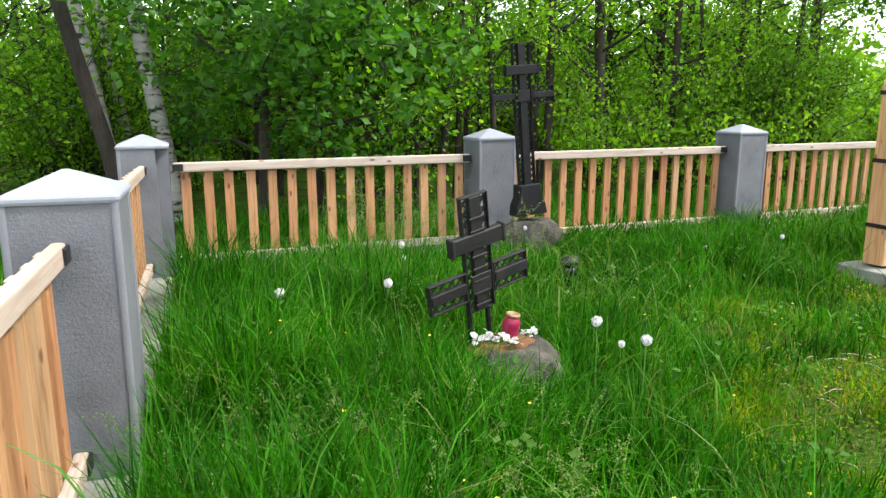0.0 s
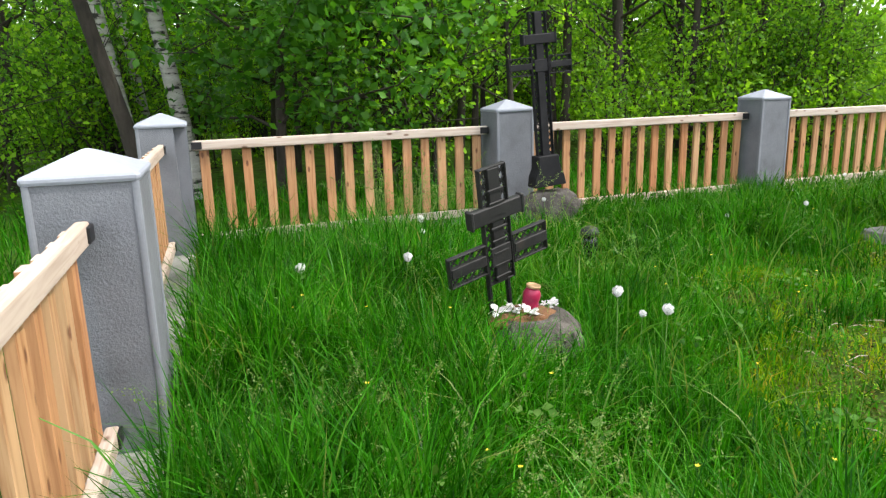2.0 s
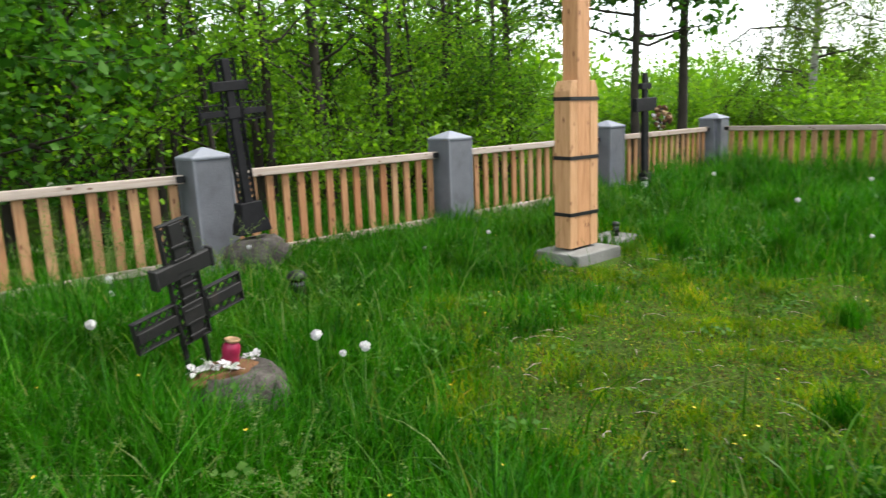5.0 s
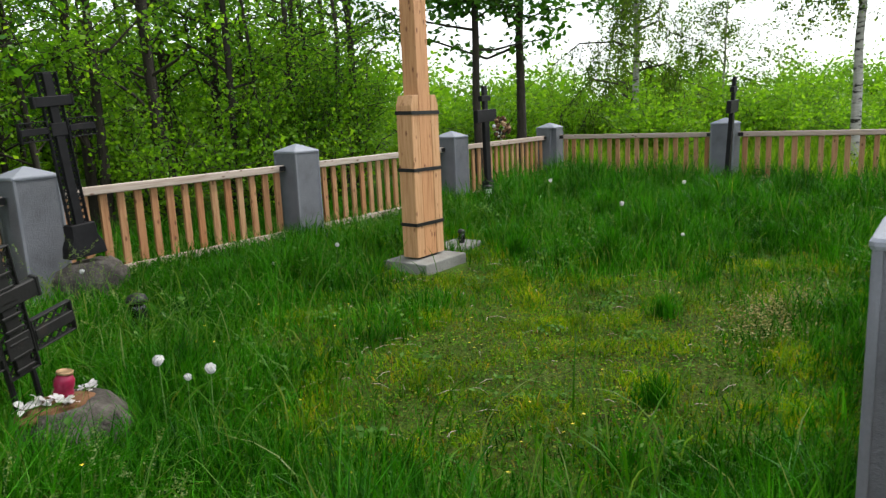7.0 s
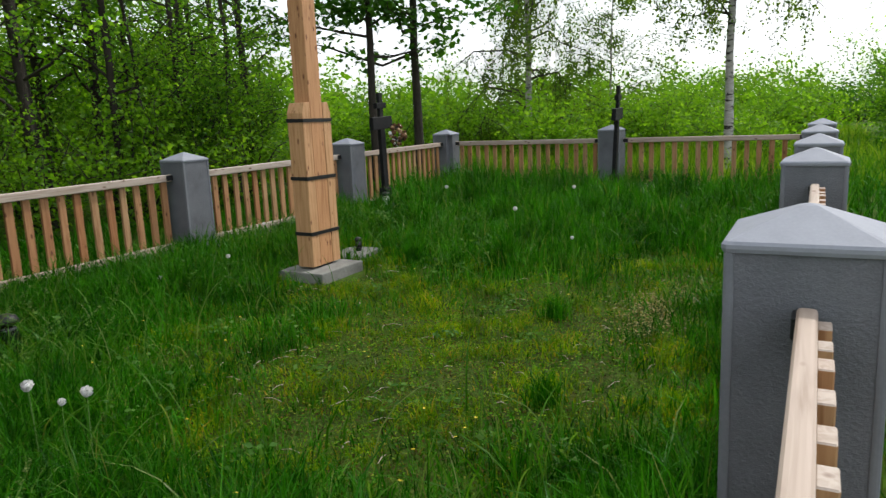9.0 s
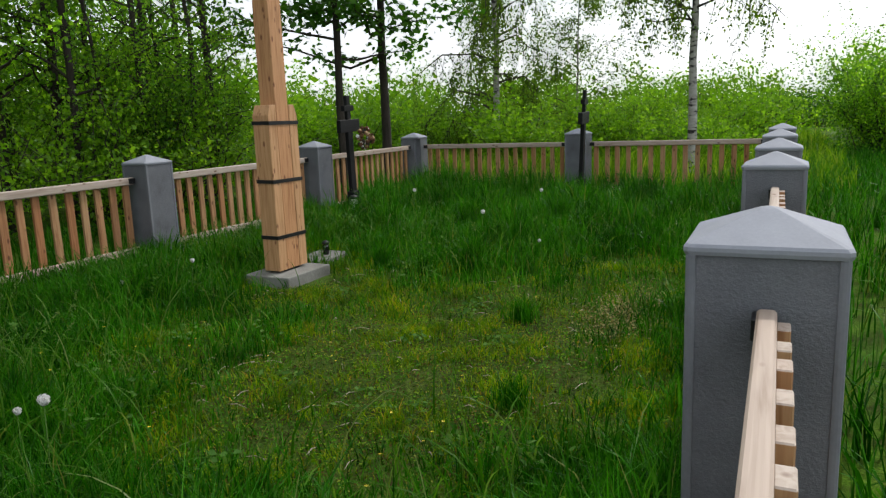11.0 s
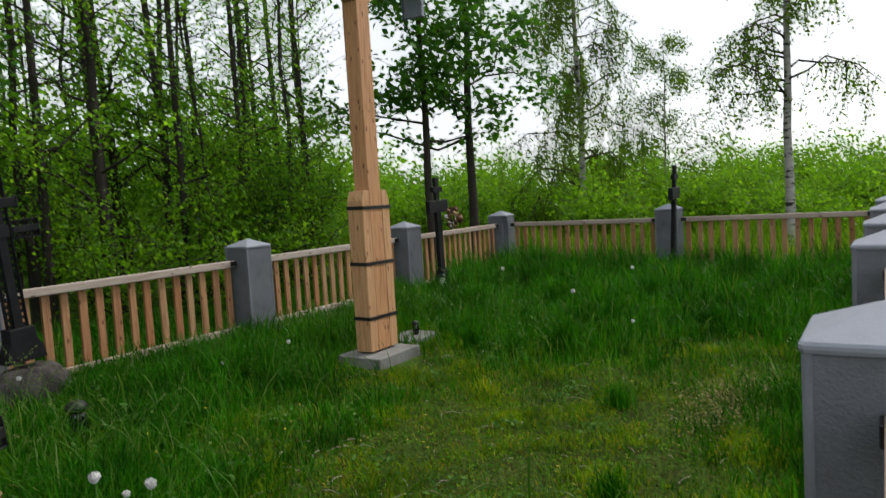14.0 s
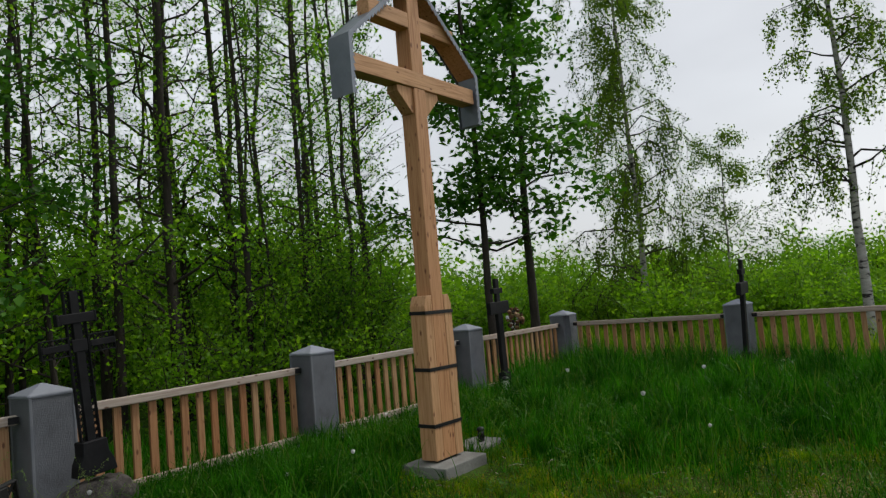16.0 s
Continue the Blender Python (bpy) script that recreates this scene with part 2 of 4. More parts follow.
def ground_material():
    m, n, l, b = mat("grassy_ground")
    coarse, mid, fine = noise_node(n, l, 0.5, 5), noise_node(n, l, 4.0, 5), noise_node(n, l, 45, 4)
    c = ramp(n, l, mid.outputs["Fac"], [(0.25, (0.040, 0.034, 0.018)), (0.42, (0.040, 0.075, 0.010)), (0.6, (0.06, 0.14, 0.012)), (0.8, (0.13, 0.15, 0.04))])
    g = ramp(n, l, fine.outputs["Fac"], [(0.3, (0.45, 0.45, 0.4)), (0.7, (1.25, 1.2, 1.1))])
    h = ramp(n, l, coarse.outputs["Fac"], [(0.35, (0.8, 0.9, 0.75)), (0.65, (1.15, 1.1, 0.9))])
    col = mix(n, l, 1.0, c.outputs["Color"], g.outputs["Color"], "MULTIPLY")
    green = mix(n, l, 1.0, col, h.outputs["Color"], "MULTIPLY")
    bare = n.new("ShaderNodeAttribute")
    bare.attribute_name = "trodden"
    soil = ramp(n, l, fine.outputs["Fac"], [(0.34, (0.018, 0.015, 0.007)), (0.52, (0.050, 0.042, 0.016)), (0.74, (0.15, 0.12, 0.06))])
    patchy = n.new("ShaderNodeMath")
    patchy.operation = "MULTIPLY"
    l.new(bare.outputs["Fac"], patchy.inputs[0])
    l.new(ramp(n, l, mid.outputs["Fac"], [(0.40, (0.05, 0.05, 0.05)), (0.66, (0.7, 0.7, 0.7))]).outputs["Color"], patchy.inputs[1])
    l.new(mix(n, l, patchy.outputs[0], green, soil.outputs["Color"]), b.inputs["Base Color"])
    b.inputs["Roughness"].default_value, b.inputs["Specular IOR Level"].default_value = 0.95, 0.08
    bump(n, l, fine.outputs["Fac"], b, 0.8, 0.02)
    return m


M_GROUND = ground_material()


# ---- mesh helpers ----
def link(name, verts, faces, material, parent=None, label="", smooth=False, at=None):
    me = bpy.data.meshes.new(name)
    me.from_pydata([tuple(v) for v in verts], [], faces)
    me.materials.append(material)
    if smooth:
        me.polygons.foreach_set("use_smooth", np.ones(len(me.polygons), bool))
    me.update()
    ob = new(name, me)
    if at is not None:
        ob.matrix_basis = at
    ob.parent = parent
    if label:
        tagged(ob, label)
    return ob


def part(name, bm, material, parent, label="", at=None, smooth=False):
    me = bpy.data.meshes.new(name)
    bm.normal_update()
    bm.to_mesh(me)
    bm.free()
    me.materials.append(material)
    if smooth:
        me.polygons.foreach_set("use_smooth", np.ones(len(me.polygons), bool))
    ob = new(name, me)
    if at is not None:
        ob.matrix_basis = at
    ob.parent = parent
    if label:
        tagged(ob, label)
    return ob


def shared(name, me, parent, at):
    ob = new(name, me)
    ob.parent, ob.matrix_basis = parent, at
    return ob


def thing(name, at, label, category, group="", kind=""):
    ob = new(name)
    ob.empty_display_size = 0.1
    ob.matrix_basis = at
    return tagged(ob, label, category, group, kind)


def box_bm(bm, lo, hi, bevel=0.0, segments=1):
    lo, hi = Vector(lo), Vector(hi)
    made = bmesh.ops.create_cube(bm, size=1.0, matrix=Matrix.Translation((lo + hi) / 2) @ Matrix.Diagonal((*(hi - lo), 1)))["verts"]
    if bevel:
        edges = list({e for v in made for e in v.link_edges})
        bmesh.ops.bevel(bm, geom=edges, offset=bevel, segments=segments, affect="EDGES", profile=0.6)
    return bm


def box(lo, hi, bevel=0.0, segments=1):
    return box_bm(bmesh.new(), lo, hi, bevel, segments)


def lathe(profile, sides=20):
    """A turned shape from (radius, height) pairs, closed at both ends."""
    bm = bmesh.new()
    rings = [[bm.verts.new((r * math.cos(2 * math.pi * k / sides), r * math.sin(2 * math.pi * k / sides), z)) for k in range(sides)] for r, z in profile]
    for a, b in zip(rings, rings[1:]):
        for k in range(sides):
            bm.faces.new((a[k], a[(k + 1) % sides], b[(k + 1) % sides], b[k]))
    bm.faces.new(rings[0][::-1])
    bm.faces.new(rings[-1])
    return bm


def extrude_outline(points, y0, y1, bevel=0.0):
    """A flat outline in x and z, given depth along y."""
    bm = bmesh.new()
    a = [bm.verts.new((x, y0, z)) for x, z in points]
    b = [bm.verts.new((x, y1, z)) for x, z in points]
    bm.faces.new(a)
    bm.faces.new(b[::-1])
    for k in range(len(points)):
        j = (k + 1) % len(points)
        bm.faces.new((a[k], b[k], b[j], a[j]))
    bmesh.ops.recalc_face_normals(bm, faces=bm.faces)
    if bevel:
        bmesh.ops.bevel(bm, geom=list(bm.edges), offset=bevel, segments=1, affect="EDGES")
    return bm


def smoothstep(a, b, x):
    t = np.clip((np.asarray(x, float) - a) / (b - a), 0, 1)
    return t * t * (3 - 2 * t)


def ground_z(x, y):
    """The lie of the land: it rises a little towards the back of the plot."""
    x, y = np.asarray(x, float), np.asarray(y, float)
    near = 0.10 * smoothstep(2.0, 5.6, y) * smoothstep(-3, 0, x) + 0.06 * smoothstep(6, 11, x)
    lumps = 0.018 * np.sin(x * 2.1 + 0.6) * np.cos(y * 1.7 + x * 0.6) + 0.010 * np.sin(x * 5.3 + y * 4.1)
    far = 0.9 * smoothstep(14, 60, np.hypot(x, y)) * np.sin(x * 0.06 + 1.0) * np.cos(y * 0.05)
    return near + lumps - 0.02 + far * 0.6


def wear(x, y):
    """1 where the turf is trodden short, 0 in tall grass."""
    a = np.exp(-(((x - 3.8) / 2.15) ** 2 + ((y - 2.0) / 1.4) ** 2) ** 2.2)
    b = np.exp(-(((x - 5.0) / 1.0) ** 2 + ((y - 3.6) / 0.75) ** 2))
    c = 0.75 * np.exp(-(((x - 6.2) / 1.3) ** 2 + ((y - 1.3) / 0.7) ** 2))
    d = 0.72 * np.exp(-(((x - 3.5) / 1.3) ** 2 + ((y - 3.5) / 0.85) ** 2))
    return np.clip(np.maximum.reduce([a, b, c, d]) + 0.10 * np.sin(x * 3.1 + y) * np.sin(y * 2.7 - x), 0, 1)


# ---- the ground, one sheet to the horizon ----
def build_ground():
    def steps(lo, hi):
        inner = np.linspace(lo, hi, int((hi - lo) / 0.2) + 1)
        out = np.array([1.5, 4, 8, 14, 22, 34, 50, 80, 130, 220, 400, 800, 1500, 2500])
        return np.concatenate([(lo - out)[::-1], inner, hi + out])
    xs, ys = steps(-4, 16), steps(-4, 11)
    gx, gy = np.meshgrid(xs, ys)
    v = np.stack([gx, gy, ground_z(gx, gy)], -1).reshape(-1, 3)
    w = len(xs)
    f = [(j * w + i, j * w + i + 1, (j + 1) * w + i + 1, (j + 1) * w + i) for j in range(len(ys) - 1) for i in range(w - 1)]
    ob = link("ground", v, f, M_GROUND, smooth=True)
    att = ob.data.attributes.new("trodden", "FLOAT", "POINT")
    att.data.foreach_set("value", wear(v[:, 0], v[:, 1]).astype(np.float32))
    tagged(ob, "uneven grassy ground with worn bare patches", "ground", kind="structure")


build_ground()

# ---- the fence round the plot ----
PILLARS = {
    "a0": (-0.59, 0.02), "a1": (-0.404, 3.115), "ab": (-0.221, 6.278),
    "b1": (2.716, 6.278), "b2": (5.654, 6.278), "b3": (8.726, 6.278), "bc": (11.868, 6.278),
    "c1": (11.868, 3.184), "cd": (11.868, 0.107),
    "d1": (2.15, 0.048), "d2": (5.02, 0.08), "d3": (6.95, 0.09), "d4": (9.35, 0.10),
}
HALF, TOP = 0.194, 1.19


def build_pillar(notched=False):
    """A square rendered pillar with smooth raised borders round rough panels and a low pyramid cap."""
    p = thing("concrete_pillar", Matrix(), "grey rendered concrete fence pillar with pale pyramid cap", "pillar", "pillars of the fence")
    h, z1 = HALF - 0.012, 1.096
    c = h - 0.006
    if notched:
        # a re-entrant inner corner, as if two half pillars met
        bm = bmesh.new()
        pts = [(-c + 0.09, -c), (c, -c), (c, c), (-c, c), (-c, -c + 0.09), (-c + 0.09, -c + 0.09)]
        lo, hi = [bm.verts.new((x, y, -0.25)) for x, y in pts], [bm.verts.new((x, y, z1)) for x, y in pts]
        bm.faces.new(lo[::-1])
        bm.faces.new(hi)
        for k in range(6):
            bm.faces.new((lo[k], lo[(k + 1) % 6], hi[(k + 1) % 6], hi[k]))
        part("shaft", bm, M_CONCRETE, p)
    else:
        part("shaft", box((-c, -c, -0.25), (c, c, z1), 0.004), M_CONCRETE, p)
    for sx in (-1, 1):
        for sy in (-1, 1):
            if notched and sx < 0 and sy < 0:
                continue
            bm = bmesh.new()
            for (x0, x1, y0, y1) in ((h - 0.026, h, h - 0.026, h),):
                xs, ys = sorted((sx * x0, sx * x1)), sorted((sy * y0, sy * y1))
                box_bm(bm, (xs[0], ys[0], -0.25), (xs[1], ys[1], z1 - 0.002), 0.009, 2)
            part("corner_strip", bm, M_BORDER, p)
    bm = bmesh.new()
    rings = []
    for r, z in ((h - 0.02, z1 - 0.012), (HALF - 0.010, z1 - 0.008), (HALF - 0.006, z1 + 0.002), (HALF - 0.006, z1 + 0.012), (HALF - 0.012, z1 + 0.020), (0.02, TOP - 0.004), (0.006, TOP)):
        c = 0.012 if r > 0.1 else 0.0005
        rings.append([bm.verts.new(q) for q in ((r - c, -r, z), (r, -r + c, z), (r, r - c, z), (r - c, r, z), (-r + c, r, z), (-r, r - c, z), (-r, -r + c, z), (-r + c, -r, z))])
    for a, b in zip(rings, rings[1:]):
        for k in range(8):
            bm.faces.new((a[k], a[(k + 1) % 8], b[(k + 1) % 8], b[k]))
    bm.faces.new(rings[0][::-1])
    bm.faces.new(rings[-1])
    part("cap", bm, M_CAP, p, "pale cement pyramid cap")
    return p


first_pillar = build_pillar()
for k, (key, (x, y)) in enumerate(PILLARS.items()):
    turn = {"a0": -3.5, "a1": -3.0, "ab": -1.0}.get(key, 0.0) + [0.4, -0.5, 0.3][k % 3]
    m = pose(x, y, 0, 0.25 * ((k * 7) % 3 - 1), 0.25 * ((k * 5) % 3 - 1), turn)
    if key == "d1":
        m = m @ Matrix.Diagonal((1.04, 1.04, 1.025, 1))
    if key in ("ab", "bc"):
        corner = build_pillar(True)
        corner.matrix_basis = m @ pose(0, 0, 0, 0, 0, 90 if key == "ab" else 0)
    elif k == 0:
        first_pillar.matrix_basis = m
    else:
        copy_thing(first_pillar, m)


def piece_mesh(name, lo, hi, bevel, material):
    bm = box(lo, hi, bevel)
    me = bpy.data.meshes.new(name)
    bm.to_mesh(me)
    bm.free()
    me.materials.append(material)
    return me


def picket_mesh(w, h):
    """A picket with pale end grain; its sunlit top is put into the colour."""
    me = piece_mesh("picket", (-w / 2, -0.016, 0), (w / 2, 0.016, h), 0.003, M_WOOD)
    me.materials.append(M_RAIL)
    for f in me.polygons:
        if f.normal.z > 0.5:
            f.material_index = 1
    return me


PICKETS = [picket_mesh(w, h) for w, h in ((0.072, 0.784), (0.068, 0.782), (0.076, 0.785))]
LINK = piece_mesh("bracket", (-0.04, 0.0, -0.028), (0.04, 0.013, 0.028), 0.003, M_BLACK)


def build_panel(a, b, inward, count, lift=0.0):
    """Two rails between two pillars, pickets nailed on their outer side, four black brackets. inward: +1 if the plot lies on the left of a to b."""
    (ax, ay), (bx, by) = PILLARS[a], PILLARS[b]
    length, angle = math.hypot(bx - ax, by - ay), math.degrees(math.atan2(by - ay, bx - ax))
    p = thing("fence_panel", pose(ax, ay, lift, 0, 0, angle), "new larch fence panel with upright pickets and black brackets", "fence", "panels of the fence")
    s = inward
    x0, x1 = HALF + 0.012, length - HALF - 0.012
    mid, run = (x0 + x1) / 2, x1 - x0
    # rails lie along their own z so that the grain runs lengthwise
    for name, z, tall, deep in (("top_rail", 0.928, 0.078, 0.048), ("bottom_rail", 0.185, 0.07, 0.05)):
        bm = box((-tall / 2, -deep / 2, -run / 2), (tall / 2, deep / 2, run / 2), 0.014, 3)
        sag = pose(mid, s * -0.004, z, 0, 90, 0)
        part(name, bm, M_RAIL, p, at=sag)
    gap = run / count
    rnd = random.Random(int(ax * 100) + int(ay * 37))
    for k in range(count):
        x = x0 + gap * (k + 0.5) + rnd.uniform(-0.008, 0.008)
        shared("picket", PICKETS[rnd.randrange(3)], p, pose(x, -s * 0.042, 0.165 + rnd.uniform(-0.006, 0.006), 0, rnd.uniform(-0.5, 0.5), 0))
    for x in (x0 + 0.033, x1 - 0.033):
        for z in (0.928, 0.185):
            me = LINK
            shared("bracket", me, p, pose(x, s * 0.017, z, 0, 0, 0 if s > 0 else 180))
    return p


for a, b, s, c in (("a0", "a1", -1, 16), ("a1", "ab", -1, 16), ("ab", "b1", -1, 15), ("b1", "b2", -1, 15), ("b2", "b3", -1, 16), ("b3", "bc", -1, 16),
                   ("bc", "c1", -1, 16), ("c1", "cd", -1, 15), ("a0", "d1", 1, 15), ("d1", "d2", 1, 15), ("d2", "d3", 1, 10), ("d3", "d4", 1, 13), ("d4", "cd", 1, 13)):
    build_panel(a, b, s, c, 0.022 if "d" in a + b and b != "cd" else 0.0)


def build_kerb(a, b):
    (ax, ay), (bx, by) = PILLARS[a], PILLARS[b]
    length, angle = math.hypot(bx - ax, by - ay), math.degrees(math.atan2(by - ay, bx - ax))
    kerb = thing("kerb", pose(ax, ay, 0, 0, 0, angle), "weathered concrete kerb under the fence", "kerb", kind="structure")
    n = max(2, round((length - 2 * HALF) / 0.92))
    for k in range(n):
        x0, x1 = HALF + (length - 2 * HALF) * k / n, HALF + (length - 2 * HALF) * (k + 1) / n
        part("kerb_stone", box((x0 + 0.003, -0.17, -0.2), (x1 - 0.003, 0.17, 0.104 + 0.006 * (k % 2)), 0.008), M_KERB, kerb)


for a, b in (("a0", "a1"), ("a1", "ab"), ("ab", "b1"), ("b1", "b2"), ("b2", "b3"), ("b3", "bc"), ("bc", "c1"), ("c1", "cd"), ("a0", "d1"), ("d1", "d2"), ("d2", "d3"), ("d3", "d4"), ("d4", "cd")):
    build_kerb(a, b)


# ---- the roofed wooden cross ----
def wooden_cross():
    z0 = 0.145
    w = thing("wooden_cross", pose(5.233, 4.155, z0), "tall larch wayside cross with strapped plinth and tin roof", "cross")
    part("shaft", box((-0.088, -0.085, 0.02), (0.088, 0.085, 4.62), 0.006), M_BEAM, w)
    for s in (-1, 1):
        xs = [(s * 0.091, 0.02), (s * 0.202, 0.02), (s * 0.202, 1.40), (s * 0.165, 1.49), (s * 0.091, 1.49)]
        part("plinth_board", extrude_outline(xs, -0.087, 0.087, 0.004), M_BEAM, w)
    for z in (0.325, 0.825, 1.335):
        bm = bmesh.new()
        o, i = (0.209, 0.094), (0.2025, 0.0875)
        for lo, hi in (((-o[0], -o[1], -0.016), (o[0], -i[1], 0.016)), ((-o[0], i[1], -0.016), (o[0], o[1], 0.016)), ((-o[0], -i[1], -0.016), (-i[0], i[1], 0.016)), ((i[0], -i[1], -0.016), (o[0], i[1], 0.016))):
            box_bm(bm, lo, hi)
        part("steel_strap", bm, M_BLACK, w, "black steel strap", at=pose(0, 0, z, 1.0, 0.5, 0))
    part("foot_plate", box((-0.10, -0.07, 0.0), (0.10, 0.07, 0.02), 0.002), M_BLACK, w, "black steel foot plate")
    part("lower_crossbeam", box((-0.078, -0.078, -0.90), (0.078, 0.078, 0.90), 0.005), M_BEAM, w, at=pose(0, -0.012, 3.507, 0, 90, 0))
    part("upper_crossbeam", box((-0.074, -0.070, -0.63), (0.074, 0.070, 0.63), 0.005), M_BEAM, w, at=pose(0, -0.012, 4.07, 0, 90, 0))
    for s in (-1, 1):
        pts = [(s * 0.09, 3.19), (s * 0.115, 3.19), (s * 0.30, 3.37), (s * 0.30, 3.428), (s * 0.09, 3.428)]
        part("brace", extrude_outline(pts, -0.065, 0.065, 0.003), M_BEAM, w)
    # roof: two slopes and two hanging cheeks, boarded inside and clad in sheet metal with a toothed edge
    def slab(p, q, name):
        (x0, z0_), (x1, z1_) = p, q
        d = Vector((x1 - x0, z1_ - z0_))
        ln = d.length
        nrm = Vector((-d.y, d.x)).normalized()
        if nrm.x * (x0 + x1) < 0:
            nrm = -nrm
        ang = math.degrees(math.atan2(d.y, d.x))
        base = pose(x0, 0, z0_, 0, -ang, 0)
        side = 1 if (Matrix.Rotation(radians(ang), 2) @ Vector((0, 1))).dot(nrm) > 0 else -1
        zz = sorted((0, side * 0.022))
        board = part(name, box((0, -0.108, zz[0]), (ln, 0.108, zz[1]), 0.003), M_TIN if name == "side_board" else M_BEAM, w, at=base)
        zc = sorted((side * 0.0225, side * 0.027))
        cl = part("sheet_cladding", box((-0.01, -0.118, zc[0]), (ln + 0.01, 0.118, zc[1])), M_TIN, board, "grey sheet metal cladding")
        n = max(3, round(ln / 0.062))
        pts = [(-0.01, side * 0.030), (ln + 0.01, side * 0.030)]
        for k in range(n, 0, -1):
            xk = ln * k / n
            pts += [(xk, side * -0.002), (xk - ln / n, side * -0.030)]
        for yy in (-0.123, 0.119):
            bm = bmesh.new()
            a = [bm.verts.new((x, yy, z)) for x, z in pts]
            b = [bm.verts.new((x, yy + 0.004, z)) for x, z in pts]
            bm.faces.new(a)
            bm.faces.new(b[::-1])
            for k in range(len(pts)):
                j = (k + 1) % len(pts)
                bm.faces.new((a[k], b[k], b[j], a[j]))
            bmesh.ops.recalc_face_normals(bm, faces=bm.faces)
            part("toothed_edge", bm, M_TIN, board, "zigzag-cut sheet metal edge")
    for s in (-1, 1):
        slab((s * 0.925, 3.22), (s * 0.925, 3.72), "side_board")
        slab((s * 0.925, 3.72), (0.0, 4.50), "roof_board")
    tagged(part("concrete_slab", box((4.90, 3.88, -0.05), (5.53, 4.38, z0), 0.012, 2), M_KERB, None), "square pale concrete slab under the wooden cross", "slab")
    return w


wooden_cross()
tagged(part("old_plinth_stone", box((5.86, 4.22, -0.05), (6.42, 4.62, 0.085), 0.02, 2), M_KERB, None), "low weathered stone block half sunk in grass", "stone")


# ---- cast-iron crosses ----
def lattice(bm, x0, x1, z0, z1, y0, y1, across, rim=0.008):
    """A pierced plate: a rim, a solid middle rib and rows of slanting bars between."""
    along_z = (z1 - z0) > (x1 - x0)
    box_bm(bm, (x0, y0, z0), (x0 + rim, y1, z1), 0.002)
    box_bm(bm, (x1 - rim, y0, z0), (x1, y1, z1), 0.002)
    box_bm(bm, (x0 + rim, y0 + 0.001, z0), (x1 - rim, y1 - 0.001, z0 + rim), 0.002)
    box_bm(bm, (x0 + rim, y0 + 0.001, z1 - rim), (x1 - rim, y1 - 0.001, z1), 0.002)
    cx, cz = (x0 + x1) / 2, (z0 + z1) / 2
    if along_z:
        r = (x1 - x0) * 0.21
        box_bm(bm, (cx - r, y0 - 0.004, z0 + rim), (cx + r, y1 - 0.003, z1 - rim), 0.003)
        n = max(2, round((z1 - z0) / across))
        for k in range(n):
            z = z0 + rim + (z1 - z0 - 2 * rim) * (k + 0.5) / n
            for s in (-1, 1):
                for q in (1, -1):
                    m = pose(cx + s * (x1 - x0) * 0.345, (y0 + y1) / 2, z, 0, q * 38, 0) @ Matrix.Diagonal((0.007, (y1 - y0) * 0.3, (x1 - x0) * 0.32, 1))
                    bmesh.ops.create_cube(bm, size=1, matrix=m)
    else:
        r = (z1 - z0) * 0.17
        box_bm(bm, (x0 + rim, y0 - 0.004, cz - r), (x1 - rim, y1 - 0.003, cz + r), 0.003)
        n = max(2, round((x1 - x0) / across))
        for k in range(n):
            x = x0 + rim + (x1 - x0 - 2 * rim) * (k + 0.5) / n
            for s in (-1, 1):
                for q in (1, -1):
                    m = pose(x, (y0 + y1) / 2, cz + s * (z1 - z0) * 0.32, 0, q * 45, 0) @ Matrix.Diagonal((0.006, (y1 - y0) * 0.3, (z1 - z0) * 0.40, 1))
                    bmesh.ops.create_cube(bm, size=1, matrix=m)


def iron_cross(name, at, material, label, low, thick=0.045, ridged=False):
    """Cast-iron grave cross in pierced work; z = 0 at the middle of the long arm. low: how far the upright goes down."""
    c = thing(name, at, label, "grave cross")
    bm = bmesh.new()
    lattice(bm, -0.079, 0.079, -low, 0.435, -thick / 2, thick / 2, 0.052)
    for k in range(int((0.40 + low) / 0.062) if ridged else 0):
        z = -low + 0.03 + 0.062 * k
        box_bm(bm, (-0.045, -thick / 2 - 0.012, z), (0.045, -thick / 2 - 0.003, z + 0.014), 0.003)
    part("upright", bm, material, c)
    bm = bmesh.new()
    lattice(bm, -0.295, -0.0795, -0.075, 0.075, -thick / 2 - 0.002, thick / 2 - 0.002, 0.05)
    lattice(bm, 0.0795, 0.295, -0.075, 0.075, -thick / 2 - 0.002, thick / 2 - 0.002, 0.05)
    box_bm(bm, (-0.06, -thick / 2 - 0.010, -0.05), (0.06, -thick / 2 - 0.003, 0.05), 0.004)
    part("long_arm", bm, material, c)
    bm = bmesh.new()
    box_bm(bm, (-0.15, -thick / 2 - 0.012, 0.175), (0.15, thick / 2 - 0.004, 0.255), 0.006)
    box_bm(bm, (-0.158, -thick / 2 - 0.016, 0.168), (-0.14, thick / 2, 0.262), 0.004)
    box_bm(bm, (0.14, -thick / 2 - 0.016, 0.168), (0.158, thick / 2, 0.262), 0.004)
    part("short_arm", bm, material, c)
    return c


